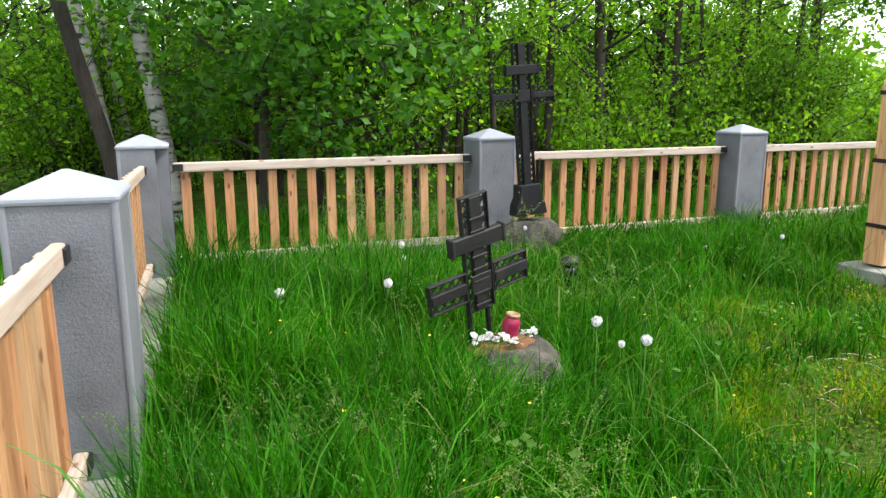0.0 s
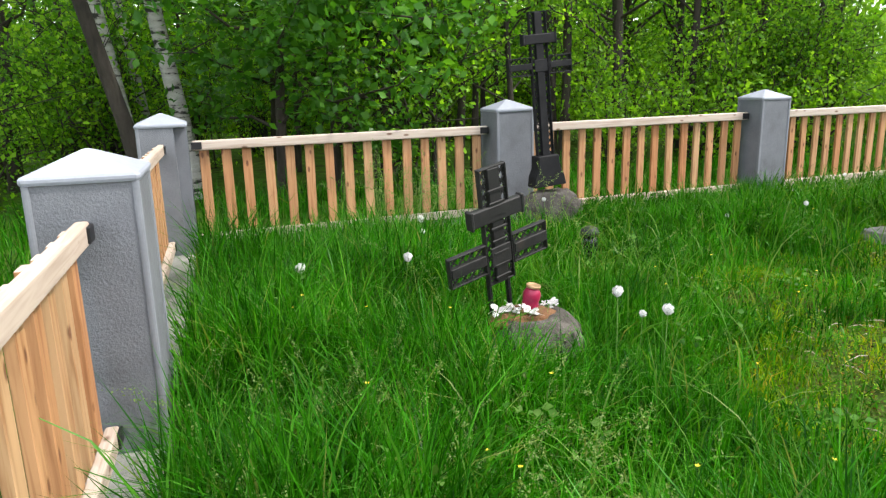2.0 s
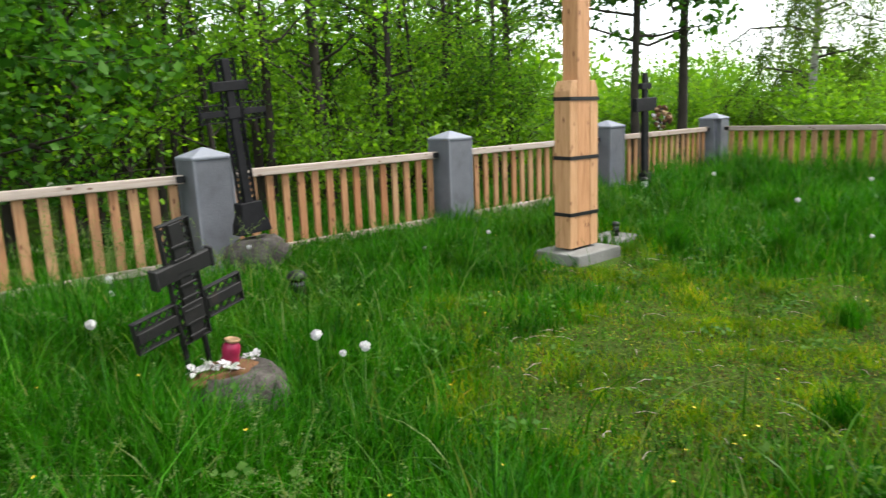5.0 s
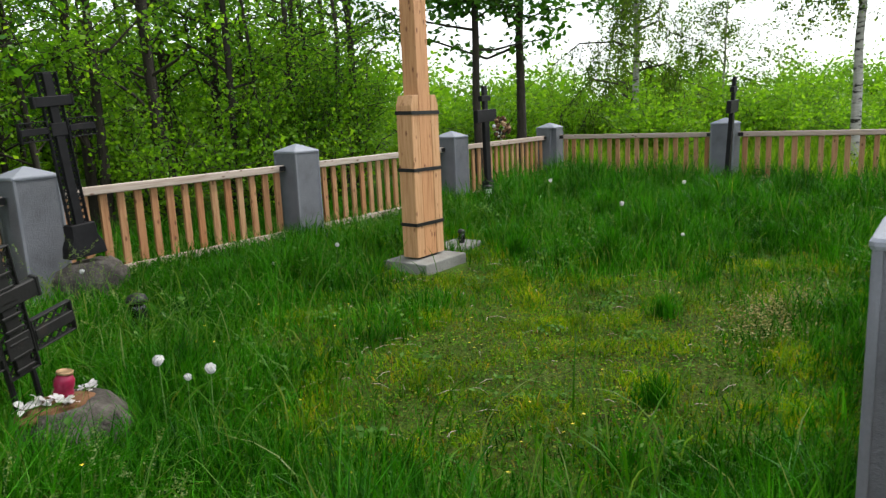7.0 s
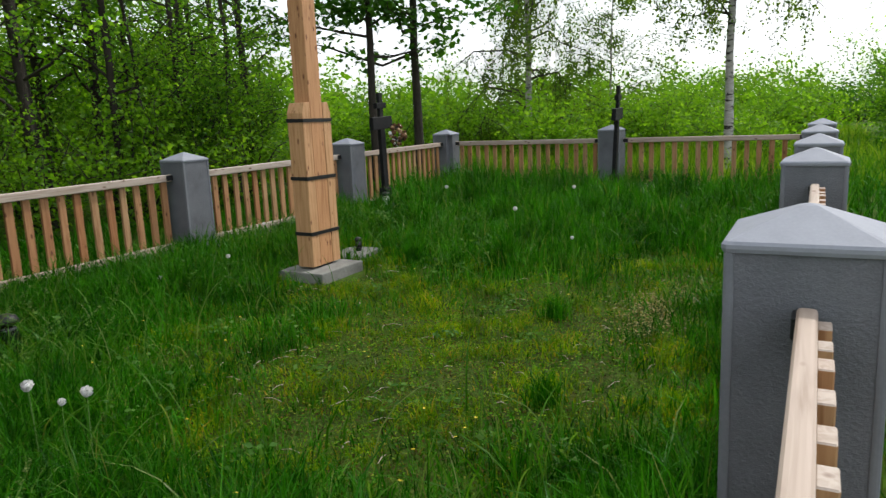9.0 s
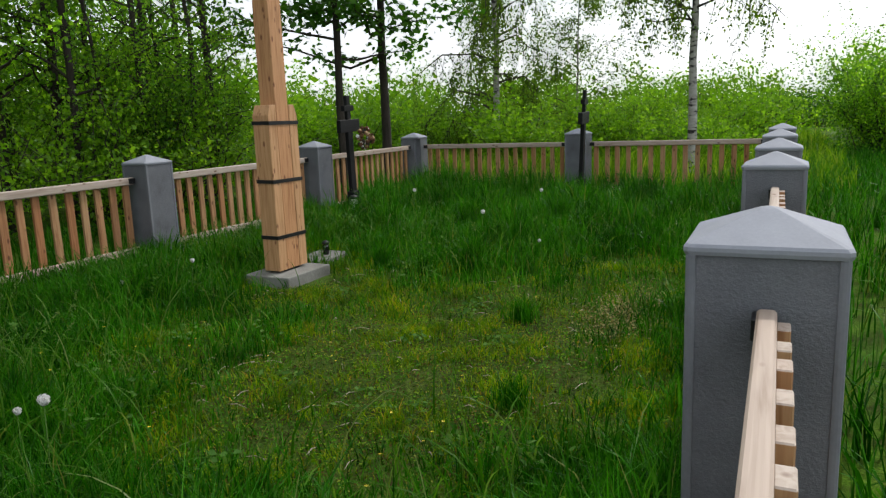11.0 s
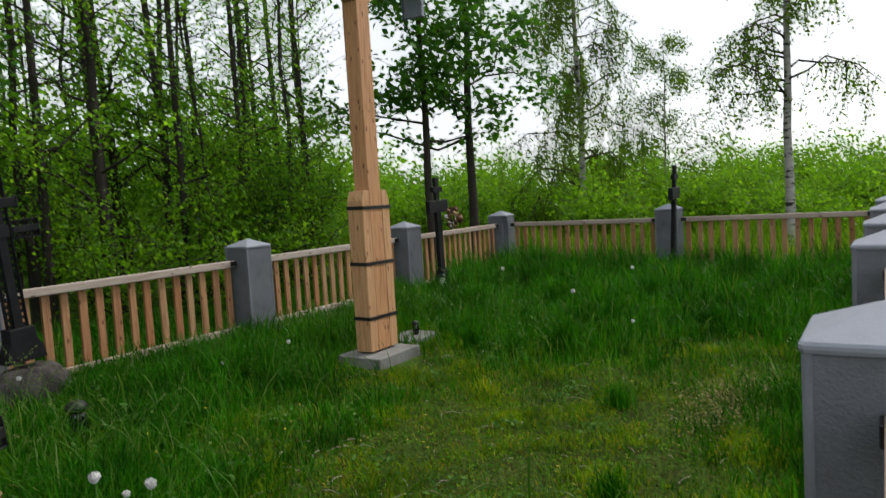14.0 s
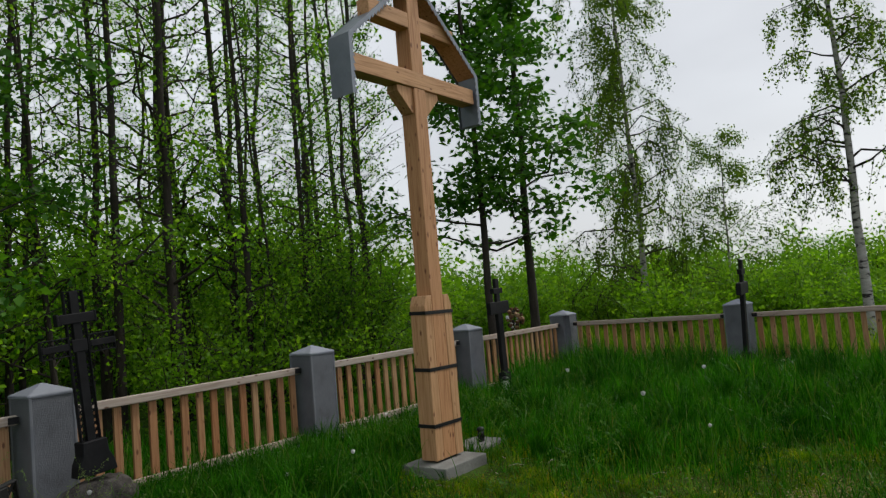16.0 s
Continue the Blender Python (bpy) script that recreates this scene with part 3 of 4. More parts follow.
def boulder(name, at, size, seed, label, material=M_STONE):
    bm = bmesh.new()
    bmesh.ops.create_icosphere(bm, subdivisions=4, radius=1.0)
    for v in bm.verts:
        d = v.co.normalized()
        k = 1 + 0.16 * noise.noise(d * 1.3 + Vector((seed, 0, 0))) + 0.08 * noise.noise(d * 4 + Vector((0, seed, 0))) + 0.05 * noise.noise(d * 11) + 0.03 * noise.noise(d * 23)
        q = d * k
        q.z = min(q.z, 0.75 + 0.1 * noise.noise(d * 3))
        v.co = Vector((q.x * size[0], q.y * size[1], q.z * size[2]))
    ob = part(name, bm, material, None, at=at, smooth=True)
    return tagged(ob, label, "stone")


far_cross = iron_cross("iron_cross", pose(2.80, 5.82, 1.475, 0, -4.5, 0), M_IRON, "black pierced cast-iron grave cross on stone base", 0.77)
part("base_block", extrude_outline([(-0.155, -1.02), (0.155, -1.02), (0.14, -0.93), (0.105, -0.86), (0.098, -0.755), (-0.098, -0.755), (-0.105, -0.86), (-0.14, -0.93)], -0.07, 0.07, 0.006), M_IRON, far_cross)
boulder("base_stone", pose(2.91, 5.80, 0.19, 0, 0, 20), (0.33, 0.24, 0.28), 3.1, "rough grey fieldstone under the iron cross")

# the broken cross leans on two rods behind its stone
arm = (Vector((1.55, 3.36, 0.64)) - Vector((0.99, 3.22, 0.53))).normalized()
up = Vector((-0.08, -0.07, 0.455))
up = (up - arm * up.dot(arm)).normalized()
back = up.cross(arm)
lean = Matrix((arm, back, up)).transposed().to_4x4()
lean.translation = (1.27, 3.29, 0.585)
near_cross = iron_cross("broken_iron_cross", lean, M_IRON_WORN, "leaning broken cast-iron grave cross held by rods", 0.145, 0.03, True)
for x in (-0.055, 0.06):
    part("support_rod", box((x - 0.011, 0.017, -0.62), (x + 0.011, 0.039, 0.02), 0.004), M_IRON, near_cross)
boulder("grave_stone", pose(1.40, 3.20, 0.11, 0, 0, 25), (0.265, 0.23, 0.235), 7.7, "mossy grey stone mound before the broken cross")
boulder("moss_cushion", pose(1.36, 3.22, 0.275, 0, 0, 10), (0.17, 0.13, 0.045), 1.9, "dry rust-brown moss patch on the grave stone", M_RUST)


def grave_lantern():
    c = thing("grave_lantern", pose(1.41, 3.25, 0.300, 6, 8, 0), "faded crimson glass grave lantern with gilt lid", "lantern")
    part("glass_jar", lathe([(0.030, 0), (0.040, 0.006), (0.043, 0.03), (0.038, 0.045), (0.043, 0.06), (0.043, 0.085), (0.034, 0.105), (0.028, 0.112)]), M_REDPLASTIC, c, smooth=True)
    part("lid", lathe([(0.030, 0.112), (0.036, 0.116), (0.036, 0.126), (0.031, 0.128), (0.029, 0.124)]), M_GOLD, c, "faded gilt lid", smooth=True)
    return c


grave_lantern()


def flower_spray(at, label, count, size, seed):
    """A spray of artificial blossom: open petals on short wires."""
    r = random.Random(seed)
    f = thing("artificial_flowers", at, label, "flowers", "flowers on the grave stone")
    for k in range(count):
        bm = bmesh.new()
        for q in range(5):
            a = 2 * math.pi * q / 5 + r.random()
            ln = size * r.uniform(0.7, 1.2)
            d, e = Vector((math.cos(a), math.sin(a), 0)), Vector((-math.sin(a), math.cos(a), 0))
            row = [(0.05, 0.02, 0.0), (0.5, 0.30, 0.18), (0.85, 0.22, 0.22), (1.0, 0.02, 0.14)]
            left = [bm.verts.new(d * ln * t + e * ln * w + Vector((0, 0, ln * h))) for t, w, h in row]
            right = [bm.verts.new(d * ln * t - e * ln * w + Vector((0, 0, ln * h))) for t, w, h in row]
            for i in range(3):
                bm.faces.new((left[i], left[i + 1], right[i + 1], right[i]))
        bmesh.ops.solidify(bm, geom=list(bm.faces), thickness=0.0012)
        part("blossom", bm, M_PETAL, f, at=pose(r.uniform(-1, 1) * 0.05, r.uniform(-1, 1) * 0.035, r.uniform(0.006, 0.03), r.uniform(-35, 35), r.uniform(-35, 35), r.uniform(0, 360)))
    part("wire", box((-0.05, -0.002, 0), (0.05, 0.002, 0.004)), M_STEM, f)


flower_spray(pose(1.27, 3.22, 0.308), "dirty white artificial blossoms on the stone", 4, 0.052, 1)
flower_spray(pose(1.37, 3.14, 0.300), "dirty white artificial blossoms on the stone", 4, 0.038, 2)
flower_spray(pose(1.52, 3.28, 0.290), "faded pale artificial flowers behind the lantern", 9, 0.020, 3)


def ground_lantern(at, label, body=M_CLEAR):
    c = thing("candle_lantern", at, label, "lantern")
    part("glass_jar", lathe([(0.035, 0), (0.045, 0.01), (0.05, 0.06), (0.047, 0.12), (0.036, 0.15)]), body, c, smooth=True)
    part("lid", lathe([(0.040, 0.150), (0.055, 0.155), (0.055, 0.168), (0.043, 0.19), (0.020, 0.20)]), M_BLACK, c, "black plastic lid", smooth=True)
    part("candle", lathe([(0.024, 0.012), (0.024, 0.05), (0.02, 0.052)], 12), M_BLACK, c)
    return c


ground_lantern(pose(2.67, 4.77, float(ground_z(2.67, 4.77)) - 0.04) @ Matrix.Scale(1.35, 4), "dark glass candle lantern with black lid in grass")
ground_lantern(pose(6.18, 4.38, 0.086) @ Matrix.Scale(0.75, 4), "small dark candle lantern on the stone block")
ground_lantern(pose(8.84, 5.72, 0.17) @ Matrix.Scale(1.1, 4), "pale candle lantern at foot of the cross", M_FLUFF)


def slender_cross(at, label):
    """A tall narrow cross of flat bars, seen almost from its edge."""
    c = thing("slender_iron_cross", at, label, "grave cross")
    part("upright", box((-0.065, -0.03, 0.0), (0.065, 0.03, 1.22), 0.006), M_IRON, c)
    part("head", box((-0.05, -0.026, 1.22), (0.05, 0.026, 1.70), 0.006), M_IRON, c)
    part("crossbar", box((-0.27, -0.035, 1.18), (0.27, 0.035, 1.36), 0.006), M_IRON, c)
    part("short_bar", box((-0.13, -0.032, 1.48), (0.13, 0.032, 1.56), 0.005), M_IRON, c)
    part("foot", extrude_outline([(-0.14, -0.1), (0.14, -0.1), (0.11, 0.10), (0.075, 0.32), (-0.075, 0.32), (-0.11, 0.10)], -0.06, 0.06, 0.006), M_IRON, c)
    return c


slender_cross(pose(8.97, 5.80, 0.12, 0, -1.5, 2), "narrow black iron grave cross before the fence")
slender_cross(pose(11.30, 3.0, 0.10, 3, -2, 3), "narrow black iron grave cross leaning in tall grass")
boulder("cross_footing", pose(9.05, 5.74, 0.12), (0.26, 0.2, 0.16), 5.5, "dark stone footing of the narrow cross")


def wreath():
    w = thing("dried_wreath", pose(9.10, 5.63, 1.20, 80, 0, -45), "faded dried flower wreath hanging on the cross", "wreath")
    r = random.Random(5)
    for k in range(70):
        a, q = r.uniform(0, 2 * math.pi), r.uniform(0.04, 0.13)
        s = r.uniform(0.018, 0.036)
        bm = bmesh.new()
        bmesh.ops.create_icosphere(bm, subdivisions=1, radius=s)
        for v in bm.verts:
            v.co *= 1 + 0.5 * noise.noise(v.co * 60 + Vector((k, 0, 0)))
        part("dried_blossom", bm, (M_RUST, M_PETAL, M_TWIG, M_GOLD)[k % 4 if k % 3 else 0], w, at=pose(q * math.cos(a), q * 1.25 * math.sin(a), r.uniform(-0.03, 0.03)))


wreath()


# ---- plants ----
rng = np.random.default_rng(11)


def mesh_from_arrays(name, verts, faces_by_size, material):
    """A mesh from numpy arrays: verts (n, 3) and arrays of faces with equal corner counts."""
    me = bpy.data.meshes.new(name)
    loops = np.concatenate([f.ravel() for f in faces_by_size])
    sizes = np.concatenate([np.full(len(f), f.shape[1]) for f in faces_by_size])
    me.vertices.add(len(verts))
    me.vertices.foreach_set("co", np.asarray(verts, np.float32).ravel())
    me.loops.add(len(loops))
    me.loops.foreach_set("vertex_index", loops.astype(np.int32))
    me.polygons.add(len(sizes))
    me.polygons.foreach_set("loop_start", np.concatenate([[0], np.cumsum(sizes)[:-1]]).astype(np.int32))
    me.materials.append(material)
    me.update(calc_edges=True)
    return me


def blades(x, y, z, height, width, bend, segments=3):
    """Curved tapering ribbons, one for each root."""
    n = len(x)
    turn, lean_to = rng.uniform(0, 2 * np.pi, n), rng.uniform(0, 2 * np.pi, n)
    side = np.stack([np.cos(turn), np.sin(turn), np.zeros(n)], -1)
    lean_dir = np.stack([np.cos(lean_to), np.sin(lean_to), np.zeros(n)], -1)
    root = np.stack([x, y, z], -1)
    vs = []
    for k in range(segments + 1):
        t = k / segments
        c = root + lean_dir * (height * bend * t ** 2.2)[:, None]
        c[:, 2] += height * (t - 0.45 * np.minimum(bend, 1.4) * t ** 3)
        w = (width * (1 - 0.55 * t) * 0.5)[:, None] * side
        if k < segments:
            vs += [c - w, c + w]
        else:
            vs += [c]
    m = 2 * segments + 1
    v = np.stack(vs, 1).reshape(-1, 3)
    base = (np.arange(n) * m)[:, None]
    quads = np.concatenate([base + np.array([[2 * k, 2 * k + 1, 2 * k + 3, 2 * k + 2]]) for k in range(segments - 1)])
    tris = base + np.array([[m - 3, m - 2, m - 1]])
    return v, [quads, tris]


def tall(x, y):
    """The height of the standing grass."""
    left = 0.50 - 0.20 * smoothstep(1.0, 2.6, x) - 0.20 * smoothstep(5.0, 5.7, y) * (1 - smoothstep(2.5, 4.0, x))
    back_row = 0.12 * smoothstep(8.0, 10.5, x) + 0.06 * smoothstep(6, 8, x)
    clumps = 0.58 + 0.75 * (np.sin(x * 3.3 + 1.1) * np.sin(y * 3.9 + 0.4 * x) * 0.5 + 0.5) + 0.12 * np.sin(x * 9.1) * np.sin(y * 8.3 + x)
    low_by_stone = 1 - 0.48 * np.exp(-(((x - 1.34) / 0.36) ** 2 + ((y - 2.86) / 0.40) ** 2))
    return (left + back_row) * clumps * (1 - 0.80 * wear(x, y)) * low_by_stone


TUSSOCKS = ((6.35, 2.75, 420, 0.42), (4.85, 1.72, 260, 0.22), (3.35, 1.25, 160, 0.24), (6.0, 3.6, 240, 0.34), (2.7, 3.9, 260, 0.30), (7.6, 1.6, 260, 0.36), (8.9, 2.6, 320, 0.5))
STONES = ((2.67, 4.77, 0.13), (1.40, 3.20, 0.22), (2.91, 5.80, 0.20), (5.23, 4.14, 0.40), (6.14, 4.42, 0.27), (2.60, 4.62, 0.12))
PILLAR_XY = list(PILLARS.values())


def clear_of_things(x, y):
    ok = np.ones(len(x), bool)
    for sx, sy, r in STONES:
        ok &= np.hypot(x - sx, y - sy) > r
    for px, py in PILLAR_XY:
        ok &= (np.abs(x - px) > HALF) | (np.abs(y - py) > HALF)
    inner_kerb = -0.59 + (y - 0.02) * 0.061
    ok &= ~((x - inner_kerb > -0.19) & (x - inner_kerb < 0.215) & (y > 0.0) & (y < 6.3))
    ok &= ~((np.abs(y - 6.278) < 0.18) & (x > -0.4) & (x < 12))
    ok &= ~((np.abs(x - 11.86) < 0.18) & (y > 0.0) & (y < 6.3))
    ok &= ~((np.abs(y - 0.06) < 0.18) & (x > -0.7) & (x < 12))
    return ok


def grass_patch(name, n, x0, x1, y0, y1, width, label, material, scale=1.0, short=False, outside=False):
    x, y = rng.uniform(x0, x1, n), rng.uniform(y0, y1, n)
    # tufts: roots drawn together round random hearts
    hearts = max(20, n // 28)
    hx, hy = rng.uniform(x0, x1, hearts), rng.uniform(y0, y1, hearts)
    pick = rng.integers(0, hearts, n)
    tuft = rng.random(n) < 0.6
    x = np.where(tuft, hx[pick] + rng.normal(0, 0.035, n), x)
    y = np.where(tuft, hy[pick] + rng.normal(0, 0.035, n), y)
    own = rng.uniform(0.75, 1.25, hearts)[pick]
    keep = clear_of_things(x, y)
    inside = (x > -0.59 + (y - 0.02) * 0.061) & (x < 11.86) & (y > 0.05) & (y < 6.25)
    keep &= ~inside if outside else inside
    wv = wear(x, y)
    if short:
        tufty = 0.5 + 0.5 * np.sin(5.3 * x + 1.7 * np.sin(3.1 * y)) * np.sin(4.7 * y + 1.3 * np.sin(2.9 * x + 1.0))
        keep &= rng.random(n) < 0.30 + 0.70 * tufty
    else:
        keep &= rng.random(n) > 0.93 * wv ** 0.7
    x, y, own, tuft = x[keep], y[keep], own[keep], tuft[keep]
    h = (np.full(len(x), 0.40) if outside else tall(x, y)) * rng.uniform(0.45, 1.25, len(x)) * np.where(tuft, own, 1.0) * scale
    if short:
        h = rng.uniform(0.025, 0.10, len(x)) * scale * (0.6 + 1.1 * tufty[keep] ** 2)
    bend = rng.gamma(2.0, 0.20, len(x)) + (0.25 if short else 0.05)
    w = width * rng.uniform(0.6, 1.35, len(x))
    v, f = blades(x, y, ground_z(x, y) - 0.01, np.maximum(h, 0.02), w, bend, 2 if short else 3)
    ob = new(name, mesh_from_arrays(name, v, f, material))
    tagged(ob, label, "grass", kind="stuff")


grass_patch("tall_grass", 60000, -0.5, 3.0, 0.1, 3.4, 0.0088, "long fresh green meadow grass in front of the crosses", M_GRASS)
grass_patch("tall_grass", 42000, -0.5, 4.6, 3.0, 6.2, 0.0085, "long fresh green meadow grass along the back fence", M_GRASS)
grass_patch("tall_grass", 46000, 3.0, 8.0, 0.1, 6.2, 0.009, "uneven green grass round the worn middle", M_GRASS)
grass_patch("tall_grass", 36000, 7.6, 11.8, 0.1, 6.2, 0.012, "tall dense green grass at the far end", M_GRASS)
grass_patch("worn_turf", 110000, 1.4, 7.8, 0.3, 5.2, 0.0065, "short trodden turf with dry blades", M_TURF, short=True)
grass_patch("outer_grass", 9000, -4, 12.5, 6.4, 8.6, 0.012, "wild grass behind the fence", M_GRASS, 0.9, outside=True)
grass_patch("outer_grass", 22000, 0.5, 22, -5.0, 0.0, 0.013, "tall wild grass outside the fence", M_GRASS, 1.25, outside=True)
grass_patch("outer_grass", 26000, 12.0, 30, -1, 12, 0.022, "wild meadow grass beyond the fence in a sunlit colour", M_MEADOW, 1.5, outside=True)
grass_patch("outer_grass", 4000, -3.5, -0.7, 0.0, 8.0, 0.01, "wild grass outside the side fence", M_GRASS, 0.9, outside=True)


def arching_blades(n, x0, x1, y0, y1, h0, h1, label):
    """Single long blades that rise over the rest and bow down."""
    x, y = rng.uniform(x0, x1, n), rng.uniform(y0, y1, n)
    keep = clear_of_things(x, y) & (rng.random(n) > wear(x, y) ** 0.5) & (x > -0.05) & (np.hypot(x - 1.3, y - 2.95) > 0.45)
    x, y = x[keep], y[keep]
    m = len(x)
    v, f = blades(x, y, ground_z(x, y), rng.uniform(h0, h1, m), rng.uniform(0.006, 0.013, m), rng.uniform(0.25, 1.0, m), 5)
    tagged(new("arching_grass", mesh_from_arrays("arching_grass", v, f, M_LONG)), label, "grass", kind="stuff")


def tussock(x, y, n, height):
    """A dense dark tuft standing over the turf."""
    a, q = rng.uniform(0, 2 * np.pi, n), np.abs(rng.normal(0, 0.07, n))
    px, py = x + q * np.cos(a), y + q * np.sin(a)
    v, f = blades(px, py, ground_z(px, py) - 0.01, height * rng.uniform(0.6, 1.1, n), np.full(n, 0.008), rng.uniform(0.1, 0.6, n))
    tagged(new("grass_tussock", mesh_from_arrays("grass_tussock", v, f, M_GRASS)), "dense dark green tussock rising from the turf", "grass", "tussocks")


for x, y, n, h in TUSSOCKS:
    tussock(x, y, n, h)
arching_blades(2300, -0.2, 3.2, 0.9, 4.2, 0.36, 0.60, "long arching grass blades catching the light")
arching_blades(1800, 0.0, 8.0, 3.6, 6.0, 0.28, 0.5, "long arching grass blades near the back fence")
arching_blades(1500, 4.0, 11.5, 0.4, 5.8, 0.25, 0.5, "long arching grass blades at the far end")


def leaf_quads(centres, size, droop=0.0, flat=0.0):
    """Folded pointed leaves: two triangles on a midrib for each centre."""
    n = len(centres)
    d = rng.normal(size=(n, 3))
    d[:, 2] = d[:, 2] * (1 - flat) - droop
    d /= np.linalg.norm(d, axis=1)[:, None]
    up_ = rng.normal(size=(n, 3)) * (1 - 0.7 * flat) + np.array([0, 0, 1.0]) * (0.3 + flat)
    s = np.cross(d, up_)
    s /= np.linalg.norm(s, axis=1)[:, None] + 1e-9
    nn = np.cross(s, d)
    L = (size * rng.uniform(0.6, 1.3, n))[:, None]
    a, b = centres, centres + d * L
    mid = centres + d * L * 0.45 + nn * L * 0.10
    v = np.stack([a, mid + s * L * 0.34, b, mid - s * L * 0.34], 1).reshape(-1, 3)
    i = (np.arange(n) * 4)[:, None]
    return v, np.concatenate([i + np.array([[0, 1, 2]]), i + np.array([[0, 2, 3]])])


def tubes(paths, sides=6):
    """Tapered tubes along (points, radii) pairs, as one list of verts and faces."""
    V, F, base = [], [], 0
    for pts, rad in paths:
        pts, rad = np.asarray(pts, float), np.asarray(rad, float)
        tan = np.gradient(pts, axis=0)
        tan /= np.linalg.norm(tan, axis=1)[:, None] + 1e-9
        ref = np.where(np.abs(tan[:, 2:]) > 0.9, np.array([[1.0, 0, 0]]), np.array([[0, 0, 1.0]]))
        u = np.cross(tan, ref)
        u /= np.linalg.norm(u, axis=1)[:, None]
        w = np.cross(tan, u)
        ang = np.arange(sides) * 2 * np.pi / sides
        ring = pts[:, None] + rad[:, None, None] * (u[:, None] * np.cos(ang)[None, :, None] + w[:, None] * np.sin(ang)[None, :, None])
        V.append(ring.reshape(-1, 3))
        m = len(pts)
        k = np.arange(sides)
        for j in range(m - 1):
            F.append(np.stack([base + j * sides + k, base + j * sides + (k + 1) % sides, base + (j + 1) * sides + (k + 1) % sides, base + (j + 1) * sides + k], 1))
        base += m * sides
    return np.concatenate(V), np.concatenate(F)


def make_tree(name, at, label, height, radius, bark, leaf, leaves, leaf_size, crown_from=0.15, spread=1.6, limbs=26, crooked=0.25, weep=0.0, clump=0.34, flat=0.0, group="", lean_by=(0.0, 0.0), thin=1.0, limb_rise=0.5):
    """A tapered trunk with limbs and a loose crown of single leaves along the twigs."""
    t = thing(name, at, label, "tree", group)
    k = np.linspace(0, 1, 12)
    wob = np.cumsum(rng.normal(0, crooked * height / 90, (12, 2)), axis=0)
    trunk = np.stack([wob[:, 0] + lean_by[0] * k * height, wob[:, 1] + lean_by[1] * k * height, k * height - 0.1], 1)
    rad = radius * (1 - 0.80 * k) * (1 + 0.5 * np.exp(-k * 26))
    paths, tips = [], []
    for i in range(limbs):
        f = crown_from + (0.98 - crown_from) * (i + rng.random()) / limbs
        j = f * 11
        p = trunk[int(j)] + (trunk[min(int(j) + 1, 11)] - trunk[int(j)]) * (j % 1)
        a = rng.uniform(0, 2 * np.pi)
        ln = spread * (1.05 - 0.65 * f) * rng.uniform(0.55, 1.2)
        q = np.linspace(0, 1, 5)[:, None]
        d = np.array([np.cos(a), np.sin(a), 0])
        rise = rng.uniform(0.6, 1.3) * limb_rise * ln
        path = p + d * ln * q + np.array([0, 0, 1.0]) * (rise * q - weep * ln * 1.6 * q ** 2.5)
        path[1:] += rng.normal(0, 0.05 * ln, (4, 3))
        r0 = radius * (1 - 0.8 * f) * 0.42
        paths.append((path, np.linspace(r0, 0.004, 5)))
        for _ in range(5 if weep < 0.3 else 9):
            s = rng.uniform(0.25, 0.98)
            b0 = path[int(s * 4)] + (path[min(int(s * 4) + 1, 4)] - path[int(s * 4)]) * ((s * 4) % 1)
            dd = rng.normal(size=3)
            dd[2] = abs(dd[2]) * 0.5 - weep * 7.0
            dd /= np.linalg.norm(dd)
            tl = ln * rng.uniform(0.22, 0.48) * (1 + 1.2 * weep)
            tw = b0 + dd * tl * np.linspace(0, 1, 3)[:, None]
            tw[:, 2] -= weep * 0.3 * tl * np.linspace(0, 1, 3) ** 2
            paths.append((tw, np.array([max(r0 * 0.3, 0.004), 0.004, 0.002])))
            tips.append(tw)
        tips.append(path[2:5])
    v, f = tubes([(trunk, rad)], 10)
    stem = new("trunk", mesh_from_arrays("trunk", v, [f], bark))
    stem.data.polygons.foreach_set("use_smooth", np.ones(len(stem.data.polygons), bool))
    stem.parent = t
    v, f = tubes(paths, 4)
    br = new("branchwork", mesh_from_arrays("branchwork", v, [f], M_TWIG))
    br.parent = t
    tagged(br, kind="stuff")
    tips = np.array([np.stack([w[0], w[1], w[2]]) for w in tips])
    which = rng.integers(0, len(tips), leaves)
    s = rng.random(leaves)
    seg = np.where(s < 0.5, 0, 1)
    u = (s * 2 - seg)[:, None]
    c = tips[which, seg] * (1 - u) + tips[which, seg + 1] * u
    c = c + rng.normal(0, 1, (leaves, 3)) * clump * np.array([1, 1, 0.75 + weep])
    c = c[(c[:, 2] < 3.5) | (rng.random(leaves) < thin)]
    leaves = len(c)
    c[:, 2] = np.maximum(c[:, 2], 0.15)
    v, f = leaf_quads(c, np.full(leaves, leaf_size), 0.35 + weep, flat)
    cr = new("crown", mesh_from_arrays("crown", v, [f], leaf))
    cr.parent = t
    tagged(cr, kind="stuff")
    return t


